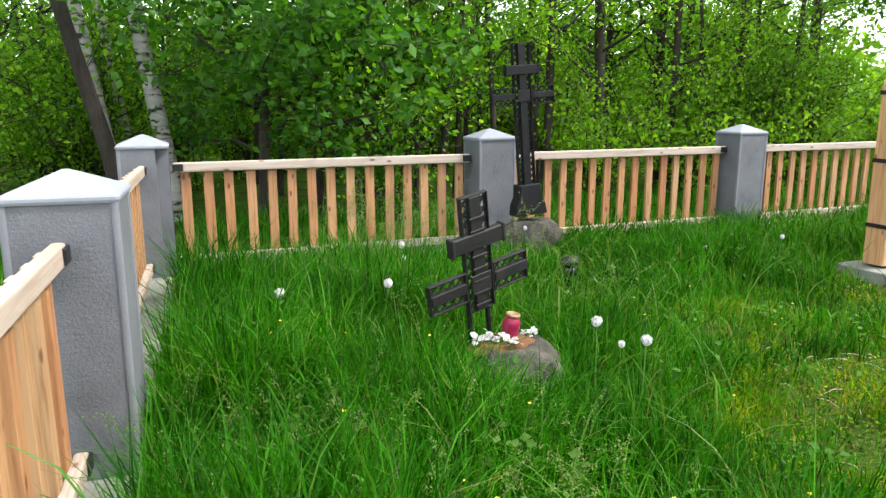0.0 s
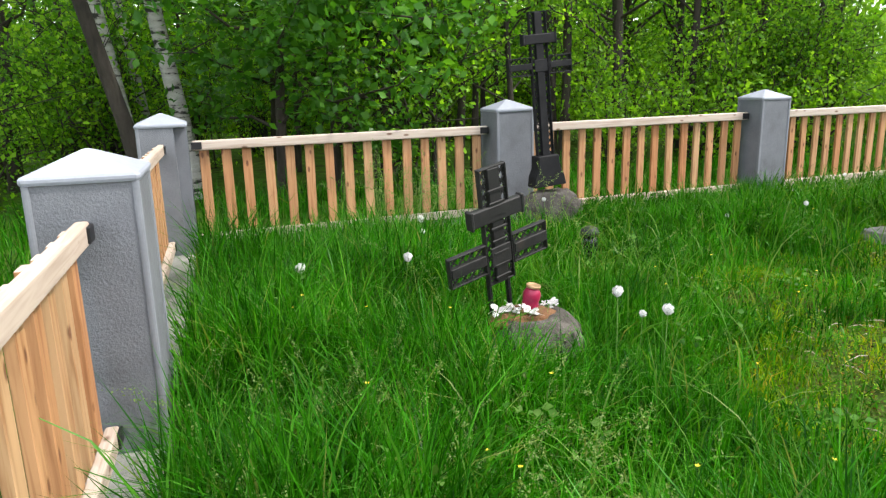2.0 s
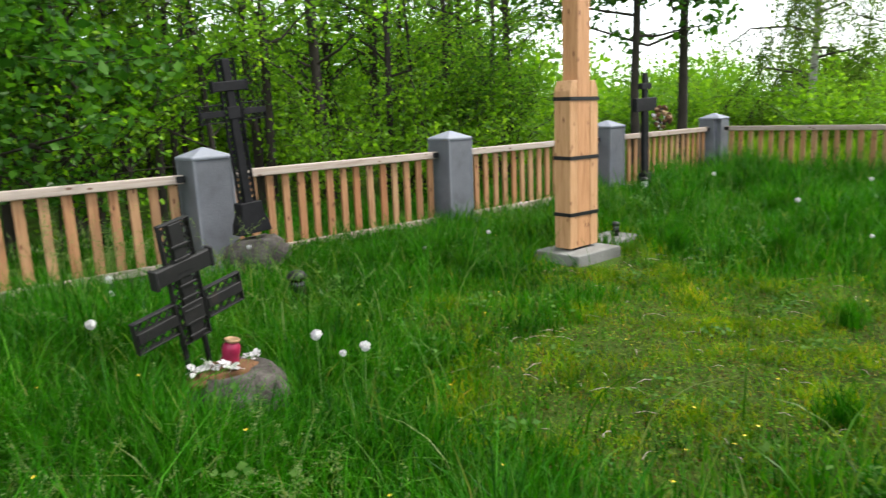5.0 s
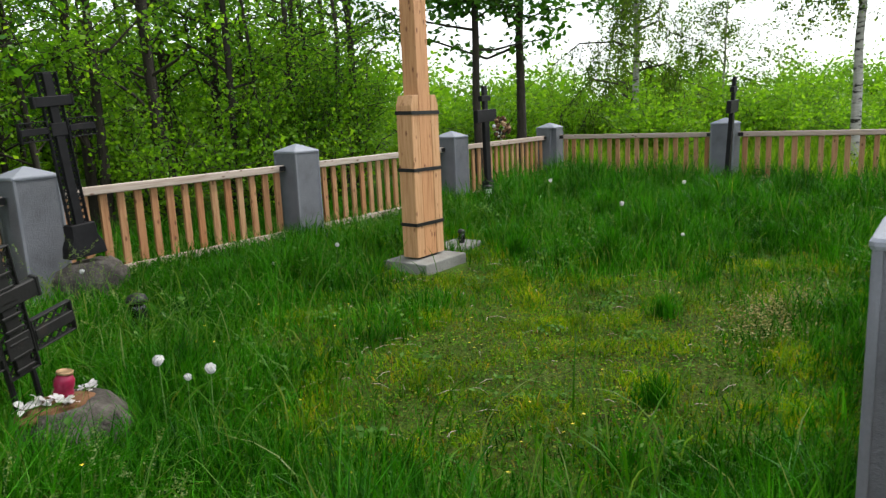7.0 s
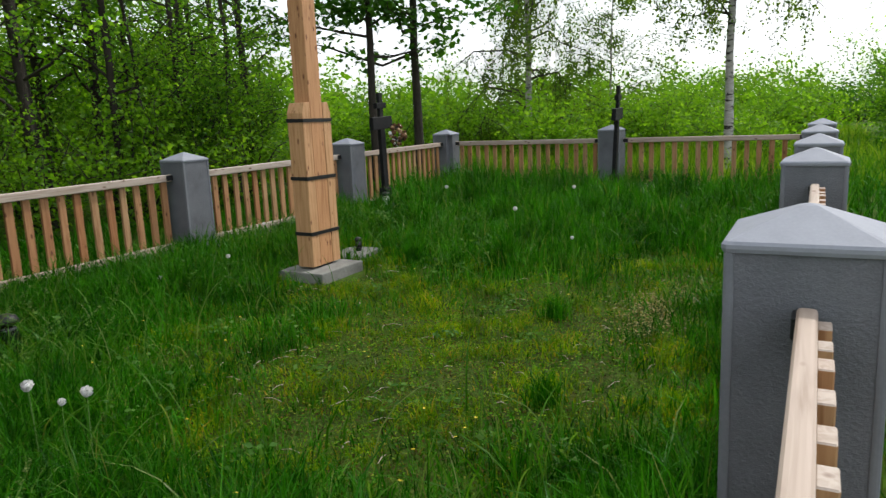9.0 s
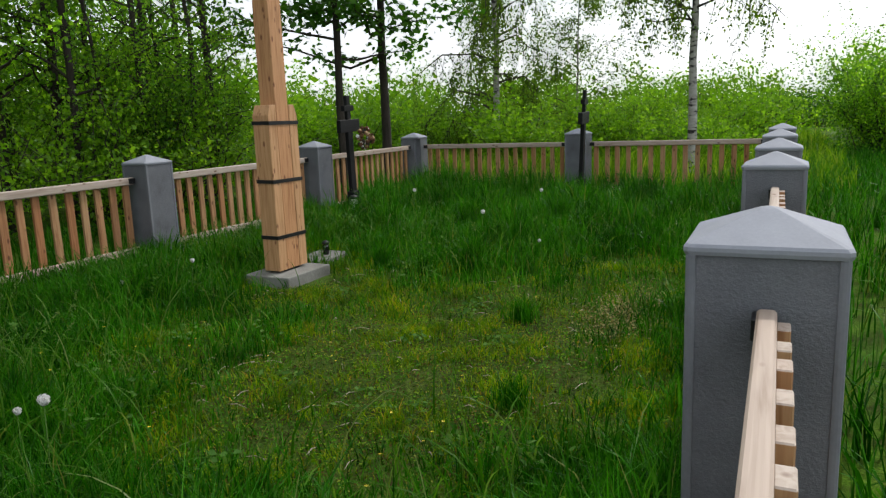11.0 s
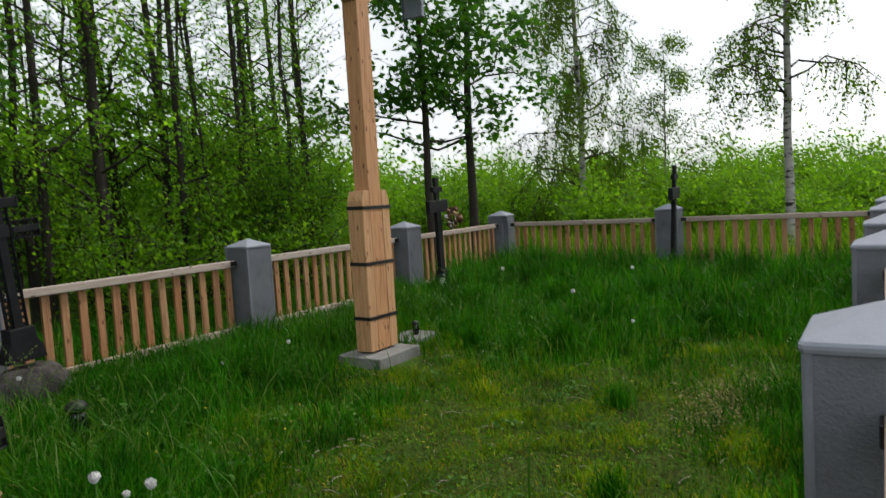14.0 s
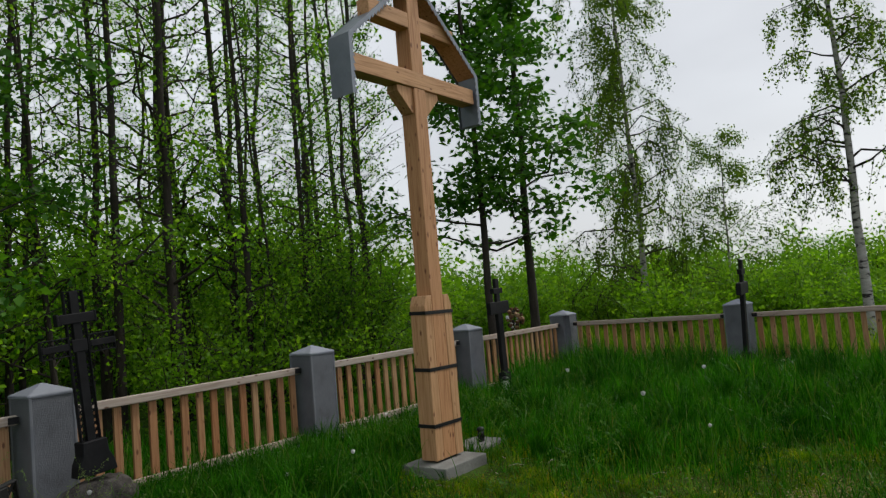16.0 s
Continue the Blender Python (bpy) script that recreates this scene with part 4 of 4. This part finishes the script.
def make_bush(name, at, label, size, leaf, leaves, leaf_size, stems=16, group=""):
    """Many stems from one root, leaves gathered along them; uneven outline."""
    t = thing(name, at, label, "bush", group)
    paths, tips = [], []
    for i in range(stems):
        a, out = rng.uniform(0, 2 * np.pi), rng.uniform(0.25, 1.0)
        h = size[2] * rng.uniform(0.5, 1.08) * (1.1 - 0.45 * out)
        q = np.linspace(0, 1, 5)[:, None]
        p = np.array([np.cos(a) * size[0] * out, np.sin(a) * size[1] * out, 0]) * q ** 1.2 + np.array([0, 0, h]) * q ** 0.8
        p[1:] += rng.normal(0, 0.05 * size[2], (4, 3))
        paths.append((p, np.linspace(0.018, 0.003, 5)))
        tips += [p[0:3], p[1:4], p[2:5], p[2:5]]
        for _ in range(3):
            j = rng.integers(1, 5)
            d = rng.normal(size=3)
            d[2] = abs(d[2])
            tw = p[j] + d / np.linalg.norm(d) * size[2] * rng.uniform(0.12, 0.32) * np.linspace(0, 1, 3)[:, None]
            paths.append((tw, np.array([0.006, 0.004, 0.002])))
            tips.append(tw)
    v, f = tubes(paths, 4)
    st = new("brushwood", mesh_from_arrays("brushwood", v, [f], M_TWIG))
    st.parent = t
    tagged(st, kind="stuff")
    tips = np.array(tips)
    which = rng.integers(0, len(tips), leaves)
    s = rng.random(leaves)
    seg = np.where(s < 0.5, 0, 1)
    u = (s * 2 - seg)[:, None]
    c = tips[which, seg] * (1 - u) + tips[which, seg + 1] * u + rng.normal(0, 0.075 * size[2], (leaves, 3))
    c[:, 2] = np.maximum(c[:, 2], 0.06)
    v, f = leaf_quads(c, np.full(leaves, leaf_size), 0.1)
    fo = new("foliage", mesh_from_arrays("foliage", v, [f], leaf))
    fo.parent = t
    tagged(fo, kind="stuff")
    return t


# the alder wood behind the back fence
ALDERS = [make_tree("alder_tree", Matrix(), "slim alder in the dense wood behind the fence", h, r, M_BARK, lf, n, 0.066, 0.08, sp, lm, 0.35, clump=0.12, group="trees of the wood", limb_rise=0.6, thin=0.30)
          for h, r, n, sp, lm, lf in ((14.0, 0.062, 7600, 1.6, 46, M_LEAF), (12.5, 0.045, 6800, 1.4, 44, M_BUSHLEAF), (15.0, 0.075, 7800, 1.8, 48, M_LEAF), (11.0, 0.038, 6000, 1.3, 40, M_BUSHLEAF), (13.0, 0.052, 6400, 1.4, 44, M_LEAF))]
THICKETS = [make_bush("thicket_bush", Matrix(), "leafy undergrowth bush in the shade of the wood", (1.4, 1.3, 3.0), M_LEAF, 3600, 0.068, 18, "undergrowth"),
            make_bush("thicket_bush", Matrix(), "leafy undergrowth bush in the shade of the wood", (1.1, 1.3, 1.9), M_BUSHLEAF, 2800, 0.066, 16, "undergrowth")]


def place(first, used, k, m):
    """The first use takes the thing itself, later ones a copy."""
    if k in used:
        copy_thing(first, m)
    else:
        first.matrix_basis = m
        used.add(k)


def plant_wood():
    r = random.Random(27)
    spots, used, tries = [], set(), 0
    while len(spots) < 72 and tries < 9000:
        tries += 1
        bearing = radians(r.uniform(-24, 49))          # from straight ahead of the side fence towards the far corner
        dist = 8.4 + 10.5 * r.random() ** 1.1
        x, y = dist * math.sin(bearing), dist * math.cos(bearing)
        if y < 8.3 or (-2.4 < x < 0.5 and y < 11) or any(math.hypot(x - a, y - b) < 0.95 for a, b in spots):
            continue
        spots.append((x, y))
    # unseen alders carry the wood on round the side, added to shade the plot
    for i in range(9):
        bearing = radians(r.uniform(-110, -24))
        dist = 4.5 + 7 * r.random()
        spots.append((dist * math.sin(bearing) - 1.2, dist * math.cos(bearing) + 0.5))
    for x, y in spots:
        k = r.randrange(len(ALDERS))
        s = r.uniform(0.8, 1.15)
        place(ALDERS[k], used, k, pose(x, y, float(ground_z(x, y)), r.uniform(-3, 3), r.uniform(-3, 3), r.uniform(0, 360)) @ Matrix.Diagonal((s, s, s, 1)))
    used = set()
    for i in range(38):
        bearing = radians(r.uniform(-26, 50) if i < 31 else r.uniform(-28, 2))
        dist = (9.6 if i % 4 else 8.6) + 7 * r.random()
        x, y = dist * math.sin(bearing), dist * math.cos(bearing)
        if y < 7.9:
            y = 7.9 + r.random()
        k = i % 2
        s = r.uniform(0.7, 1.25)
        place(THICKETS[k], used, k, pose(x, y, float(ground_z(x, y)), 0, 0, r.uniform(0, 360)) @ Matrix.Diagonal((s, s, s, 1)))


plant_wood()

# single trees that stand out
def g(x, y):
    return float(ground_z(x, y))


make_tree("maple_tree", pose(2.2, 8.6, g(2.2, 8.6)), "young maple with large dark leaves over the fence", 8.5, 0.085, M_BARK, M_MAPLE, 14000, 0.105, 0.08, 2.4, 36, 0.3, clump=0.17, flat=0.45, limb_rise=0.25)
make_tree("maple_tree", pose(0.9, 8.2, g(0.9, 8.2)), "young maple with large dark leaves over the fence", 7.0, 0.06, M_BARK, M_MAPLE, 10500, 0.105, 0.10, 2.0, 30, 0.3, clump=0.17, flat=0.45, limb_rise=0.25)
make_tree("maple_tree", pose(11.4, 7.6, g(11.4, 7.6)), "dark-leaved maple with bare lower trunk", 9.5, 0.085, M_BARK, M_MAPLE, 5200, 0.15, 0.26, 2.5, 30, 0.2, clump=0.18, flat=0.5, limb_rise=0.15)
make_tree("maple_tree", pose(12.9, 7.5, g(12.9, 7.5)), "dark-leaved maple with bare lower trunk", 10.5, 0.10, M_BARK, M_MAPLE, 6400, 0.15, 0.24, 2.9, 34, 0.2, clump=0.18, flat=0.5, limb_rise=0.15)
make_tree("birch_tree", pose(15.2, 1.75, g(15.2, 1.75)), "slender white birch beyond the fence", 9.0, 0.095, M_BIRCH, M_BIRCHLEAF, 11000, 0.068, 0.33, 2.1, 40, 0.2, weep=0.35, clump=0.055, lean_by=(0.0, 0.02))
make_tree("birch_tree", pose(18.6, 7.3, g(18.6, 7.3)), "tall weeping birch with thin hanging twigs", 11.5, 0.10, M_BIRCH, M_BIRCHLEAF, 36000, 0.07, 0.12, 2.7, 66, 0.2, weep=0.5, clump=0.06)
make_tree("birch_tree", pose(21.0, 5.6, g(21.0, 5.6)), "small airy birch in the rough meadow", 5.5, 0.05, M_BIRCH, M_BIRCHLEAF, 9500, 0.07, 0.10, 2.2, 34, 0.4, weep=0.2, clump=0.12)
for x, y, h, r_, ln in ((-0.58, 9.8, 12, 0.085, (-0.14, 0)), (-0.40, 10.6, 12, 0.07, (-0.12, 0.0)), (0.06, 9.3, 12, 0.105, (-0.11, 0))):
    make_tree("birch_tree", pose(x, y, g(x, y)), "white-barked birch at the edge of the wood", h, r_, M_BIRCH, M_LEAF, 2600, 0.075, 0.35, 1.5, 22, 0.15, weep=0.2, clump=0.3, lean_by=ln)
make_tree("alder_tree", pose(-0.44, 8.5, g(-0.44, 8.5)), "dark leaning alder trunk at the edge of the wood", 11, 0.085, M_BARK, M_LEAF, 3600, 0.08, 0.3, 1.6, 24, 0.15, clump=0.28, lean_by=(-0.22, 0))

for x, y, r_ in ((4.92, 9.2, 0.075), (5.66, 9.0, 0.085), (3.6, 9.6, 0.06), (6.99, 9.2, 0.07), (9.4, 8.9, 0.075), (8.1, 8.8, 0.06)):
    make_tree("alder_tree", pose(x, y, g(x, y)), "dark alder trunk at the edge of the wood", 13, r_ * 0.85, M_BARK, M_LEAF, 5600, 0.066, 0.12, 1.5, 40, 0.3, clump=0.12, group="trees of the wood", limb_rise=0.6, thin=0.6)

# bushes and rough meadow beyond the far end
MEADOW = [make_bush("willow_bush", Matrix(), "bright green willow bush in the rough meadow", (1.6, 1.5, 2.4), M_BUSHLEAF, 4600, 0.10, 24, "bushes of the meadow"),
          make_bush("willow_bush", Matrix(), "bright green willow bush in the rough meadow", (2.1, 1.8, 1.7), M_BUSHLEAF, 4400, 0.10, 24, "bushes of the meadow"),
          make_bush("willow_bush", Matrix(), "tall dense willow bush beyond the fence", (2.4, 2.2, 3.4), M_LEAF, 13000, 0.075, 34, "bushes of the meadow")]
used = set()
for k, x, y, s in (*((i % 2, (21 + 3.5 * ((i * 7) % 5) / 4) * math.sin(radians(-27 + 3.7 * i)), (21 + 3.5 * ((i * 7) % 5) / 4) * math.cos(radians(-27 + 3.7 * i)), 1.25 + 0.15 * (i % 4)) for i in range(21)),
                   (2, 20.0, -1.9, 0.96), (2, 24.5, -2.8, 0.95), (2, 18.8, -3.8, 0.92), (0, 17.5, 3.9, 0.75), (1, 16.5, 6.0, 0.8), (1, 20.5, 2.4, 0.7), (0, 22.5, 8.5, 1.0), (1, 15.5, 9.6, 0.8),
                   (0, 18.5, 11.5, 0.9), (1, 23.0, 13.0, 1.2), (0, 27, 10.5, 1.2), (1, 28, 5.5, 1.2), (0, 30, 1.0, 1.1), (2, 30, 16, 1.0), (0, 21, 16.5, 1.0), (1, 26, 19, 1.3), (1, 14.6, 11.5, 0.7), (0, 33, -3, 1.6), (2, 36, 6, 0.9),
                   (1, 17.0, 1.6, 0.62), (0, 19.4, 5.0, 0.72), (1, 18.0, 8.2, 0.7), (0, 23.5, 4.0, 0.9), (1, 25.0, 0.6, 1.0), (0, 26.0, 7.4, 1.0), (1, 16.8, 10.4, 0.8), (0, 21.5, 10.6, 0.95), (1, 23, 1.8, 0.85), (0, 30, 9, 1.3), (0, 29, 3, 1.2)):
    s = s * (0.88 if x > 13 and k < 2 and y < 12 else 1.0)
    place(MEADOW[k], used, k, pose(x, y, g(x, y) - 0.03, 0, 0, (x * 77) % 360) @ Matrix.Diagonal((s, s, s, 1)))

# the distant line of trees
FAR = [make_bush("distant_tree", Matrix(), "hazy tree in the distant tree line", (3.6, 3.6, 7.0), M_BUSHLEAF, 3600, 0.34, 24, "distant tree line"),
       make_bush("distant_tree", Matrix(), "dark spruce-like tree in the distant tree line", (2.2, 2.2, 9.0), M_MAPLE, 3600, 0.34, 22, "distant tree line")]
used = set()
fr = random.Random(9)
for i in range(74):
    bearing = radians(36 + 84 * (i + fr.random()) / 74)
    dist = fr.uniform(62, 105)
    x, y = dist * math.sin(bearing), dist * math.cos(bearing)
    k = 1 if fr.random() < 0.36 else 0
    s = fr.uniform(0.28, 0.74)
    place(FAR[k], used, k, pose(x, y, g(x, y) - 0.3, 0, 0, fr.uniform(0, 360)) @ Matrix.Diagonal((s * 1.7, s * 1.7, s, 1)))


# ---- flowers and weeds in the grass ----
def dandelion(at, height, label="ripe white dandelion clock in the grass"):
    d = thing("dandelion", at, label, "dandelion", "dandelions")
    v, f = tubes([(np.array([[0, 0, 0], [0.006, 0.004, height * 0.5], [0, 0, height]]), np.array([0.003, 0.0026, 0.0022]))], 6)
    st = new("stem", mesh_from_arrays("stem", v, [f], M_STEM))
    st.parent = d
    n = 110
    i = np.arange(n) + 0.5
    ph, th = np.arccos(1 - 2 * i / n), np.pi * (1 + 5 ** 0.5) * i
    dirs = np.stack([np.cos(th) * np.sin(ph), np.sin(th) * np.sin(ph), np.cos(ph)], -1)
    top = np.array([0, 0, height])
    s = np.cross(dirs, [0.3, 0.2, 0.93])
    s /= np.linalg.norm(s, axis=1)[:, None]
    u = np.cross(dirs, s)

    r0 = rng.uniform(0.018, 0.027, (n, 1))
    # each seed carries a tiny open parasol
    ring = [top + dirs * r0 + (s * np.cos(a) + u * np.sin(a)) * 0.0042 for a in np.arange(4) * np.pi / 2]
    v = np.stack([top + dirs * 0.003, *ring], 1).reshape(-1, 3)
    b = (np.arange(n) * 5)[:, None]
    tris = np.concatenate([b + np.array([[0, 1, 3]]), b + np.array([[0, 2, 4]]), b + np.array([[1, 2, 3]]), b + np.array([[1, 3, 4]])])
    hd = new("seed_head", mesh_from_arrays("seed_head", v, [tris], M_FLUFF))
    hd.parent = d
    return d


first = None
for x, y, h in ((1.70, 2.94, 0.45), (1.82, 2.75, 0.40), (1.80, 2.90, 0.34), (0.97, 3.90, 0.42), (0.42, 3.84, 0.45), (1.36, 4.88, 0.38), (1.30, 4.62, 0.36),
                (4.23, 4.33, 0.36), (5.9, 5.4, 0.3), (6.5, 2.1, 0.30), (3.9, 4.75, 0.22), (7.4, 3.1, 0.38), (8.6, 4.6, 0.4), (9.4, 3.0, 0.4), (2.6, 5.3, 0.36)):
    if first is None:
        first = dandelion(pose(x, y, g(x, y)), h)
        base_h = h
    else:
        size = 1.0 if h > 0.37 else 0.62 + 0.5 * (h - 0.2)
        copy_thing(first, pose(x, y, g(x, y) + h - base_h * size, 3, -4, x * 100) @ Matrix.Scale(size, 4))


def buttercup(at, height):
    b = thing("buttercup", at, "small yellow buttercup among the grass", "flower", "buttercups")
    v, f = tubes([(np.array([[0, 0, 0], [0.01, 0, height * 0.5], [0.0, 0.006, height]]), np.array([0.0015, 0.0013, 0.001]))], 4)
    st = new("stem", mesh_from_arrays("stem", v, [f], M_STEM))
    st.parent = b
    bm = bmesh.new()
    c = bm.verts.new((0, 0, height))
    for q in range(5):
        a = 2 * math.pi * q / 5
        p = [bm.verts.new((0.0085 * math.cos(a + e) * k, 0.0085 * math.sin(a + e) * k, height + 0.004 * k)) for e, k in ((-0.5, 0.75), (0, 1.05), (0.5, 0.75))]
        bm.faces.new((c, *p))
    part("petals", bm, M_YELLOW, b)
    return b


br = random.Random(3)
first = buttercup(pose(0.4, 1.5, g(0.4, 1.5)), 0.3)
for k in range(46):
    x, y = (br.uniform(0.2, 3.4), br.uniform(1.3, 3.6)) if k % 3 else (br.uniform(2.4, 7.0), br.uniform(1.0, 5.6))
    hh = (0.75 * float(tall(np.array([x]), np.array([y]))[0]) + 0.06) / 0.3
    if not clear_of_things(np.array([x]), np.array([y]))[0]:
        continue
    copy_thing(first, pose(x, y, g(x, y), br.uniform(-12, 12), br.uniform(-12, 12), br.uniform(0, 360)) @ Matrix.Diagonal((1, 1, hh, 1)))


def weeds():
    """Broad-leaved plants between the blades."""
    n, c = 90, []
    for k in range(n):
        x, y = rng.uniform(0.2, 11.2), rng.uniform(0.6, 5.9)
        if not clear_of_things(np.array([x]), np.array([y]))[0]:
            continue
        top = 0.06 + 0.75 * float(tall(np.array([x]), np.array([y]))[0])
        m = 40
        q = rng.normal(0, 0.07, (m, 3)) * np.array([1, 1, 0]) + np.array([x, y, g(x, y)])
        q[:, 2] += rng.uniform(0.02, top, m)
        c.append(q)
    v, f = leaf_quads(np.concatenate(c), np.full(sum(len(q) for q in c), 0.036), -0.2, 0.5)
    tagged(new("broad_leaved_weeds", mesh_from_arrays("weeds", v, [f], M_WEED)), "broad-leaved weeds scattered through the grass", "weeds", kind="stuff")


weeds()


def seed_grass(n, x0, x1, y0, y1, h0, h1, label):
    """Flowering stalks: thin stems with loose pale panicles."""
    x, y = rng.uniform(x0, x1, n), rng.uniform(y0, y1, n)
    keep = clear_of_things(x, y) & (rng.random(n) > wear(x, y))
    x, y = x[keep], y[keep]
    n = len(x)
    h = rng.uniform(h0, h1, n)
    bend = rng.uniform(0.15, 0.7, n)
    v1, f1 = blades(x, y, ground_z(x, y), h, np.full(n, 0.0032), bend)
    top = v1.reshape(n, 7, 3)[:, 6]
    low = v1.reshape(n, 7, 3)[:, 4]
    m = 44
    s = rng.random((n, m, 1)) ** 0.9
    c = (low[:, None] * (1 - s) + top[:, None] * s + rng.normal(0, 0.012, (n, m, 3)) * (1.25 - s)).reshape(-1, 3)
    v2, f2 = leaf_quads(c, np.full(len(c), 0.0095), 0.0)
    tagged(new("flowering_grass", mesh_from_arrays("flowering_grass", np.concatenate([v1, v2]), [*f1, f2 + len(v1)], M_SEED)), label, "grass", kind="stuff")


seed_grass(240, -0.35, 1.2, 1.0, 3.0, 0.36, 0.58, "pale flowering meadow grass by the side fence")
seed_grass(60, 1.0, 2.6, 3.6, 5.6, 0.45, 0.85, "pale flowering meadow grass by the side fence")
seed_grass(46, 1.0, 1.55, 4.7, 5.25, 0.75, 1.05, "tall pale flowering grass against the fence")
seed_grass(90, 5.0, 11.0, 0.6, 5.8, 0.35, 0.55, "pale flowering meadow grass at the far end")


def turf_litter():
    """Clover, moss tips and dead leaves that cover the trodden soil."""
    n = 90000
    x, y = rng.uniform(1.6, 7.4, n), rng.uniform(0.4, 4.8, n)
    keep = (rng.random(n) < wear(x, y)) & clear_of_things(x, y)
    x, y = x[keep], y[keep]
    c = np.stack([x, y, ground_z(x, y) + rng.uniform(0.004, 0.03, len(x))], -1)
    v, f = leaf_quads(c, np.full(len(c), 0.017), 0.0, 0.75)
    tagged(new("turf_litter", mesh_from_arrays("turf_litter", v, [f], M_LITTER)), "clover, moss and dead leaves over trodden soil", "ground cover", kind="stuff")


turf_litter()


def litter():
    """Dry stalks and small stones lying on the worn turf."""
    n = 170
    x, y = rng.uniform(2.2, 7.2, n), rng.uniform(0.8, 4.2, n)
    keep = (wear(x, y) > 0.35) & clear_of_things(x, y)
    x, y = x[keep], y[keep]
    paths = []
    for a, b in zip(x, y):
        t, ln = rng.uniform(0, 2 * np.pi), rng.uniform(0.03, 0.14)
        z = g(a, b) + 0.012
        paths.append((np.array([[a, b, z], [a + ln * np.cos(t) / 2, b + ln * np.sin(t) / 2, z + 0.012], [a + ln * np.cos(t), b + ln * np.sin(t), z]]), np.array([0.0022, 0.0026, 0.0015])))
    v, f = tubes(paths, 4)
    tagged(new("dry_stalks", mesh_from_arrays("dry_stalks", v, [f], M_RAIL)), "dry straw stalks lying on the worn turf", "straw", kind="stuff")


litter()


def sun_patch_leaves(n, x, y, wide, deep):
    """Pale dead leaves and straw on the bare soil; their colour stands in for a sun patch."""
    px, py = x + rng.normal(0, wide, n), y + rng.normal(0, deep, n)
    keep = clear_of_things(px, py)
    px, py = px[keep], py[keep]
    c = np.stack([px, py, ground_z(px, py) + rng.uniform(0.02, 0.06, len(px))], -1)
    v, f = leaf_quads(c, np.full(len(c), 0.018), 0.0, 0.7)
    tagged(new("sun_patch_leaves", mesh_from_arrays("sun_patch_leaves", v, [f], M_SUNPATCH)), "pale dead leaves coloured as a patch of sunlight on the soil", "leaves", kind="stuff")


sun_patch_leaves(2600, 5.3, 1.05, 0.42, 0.15)
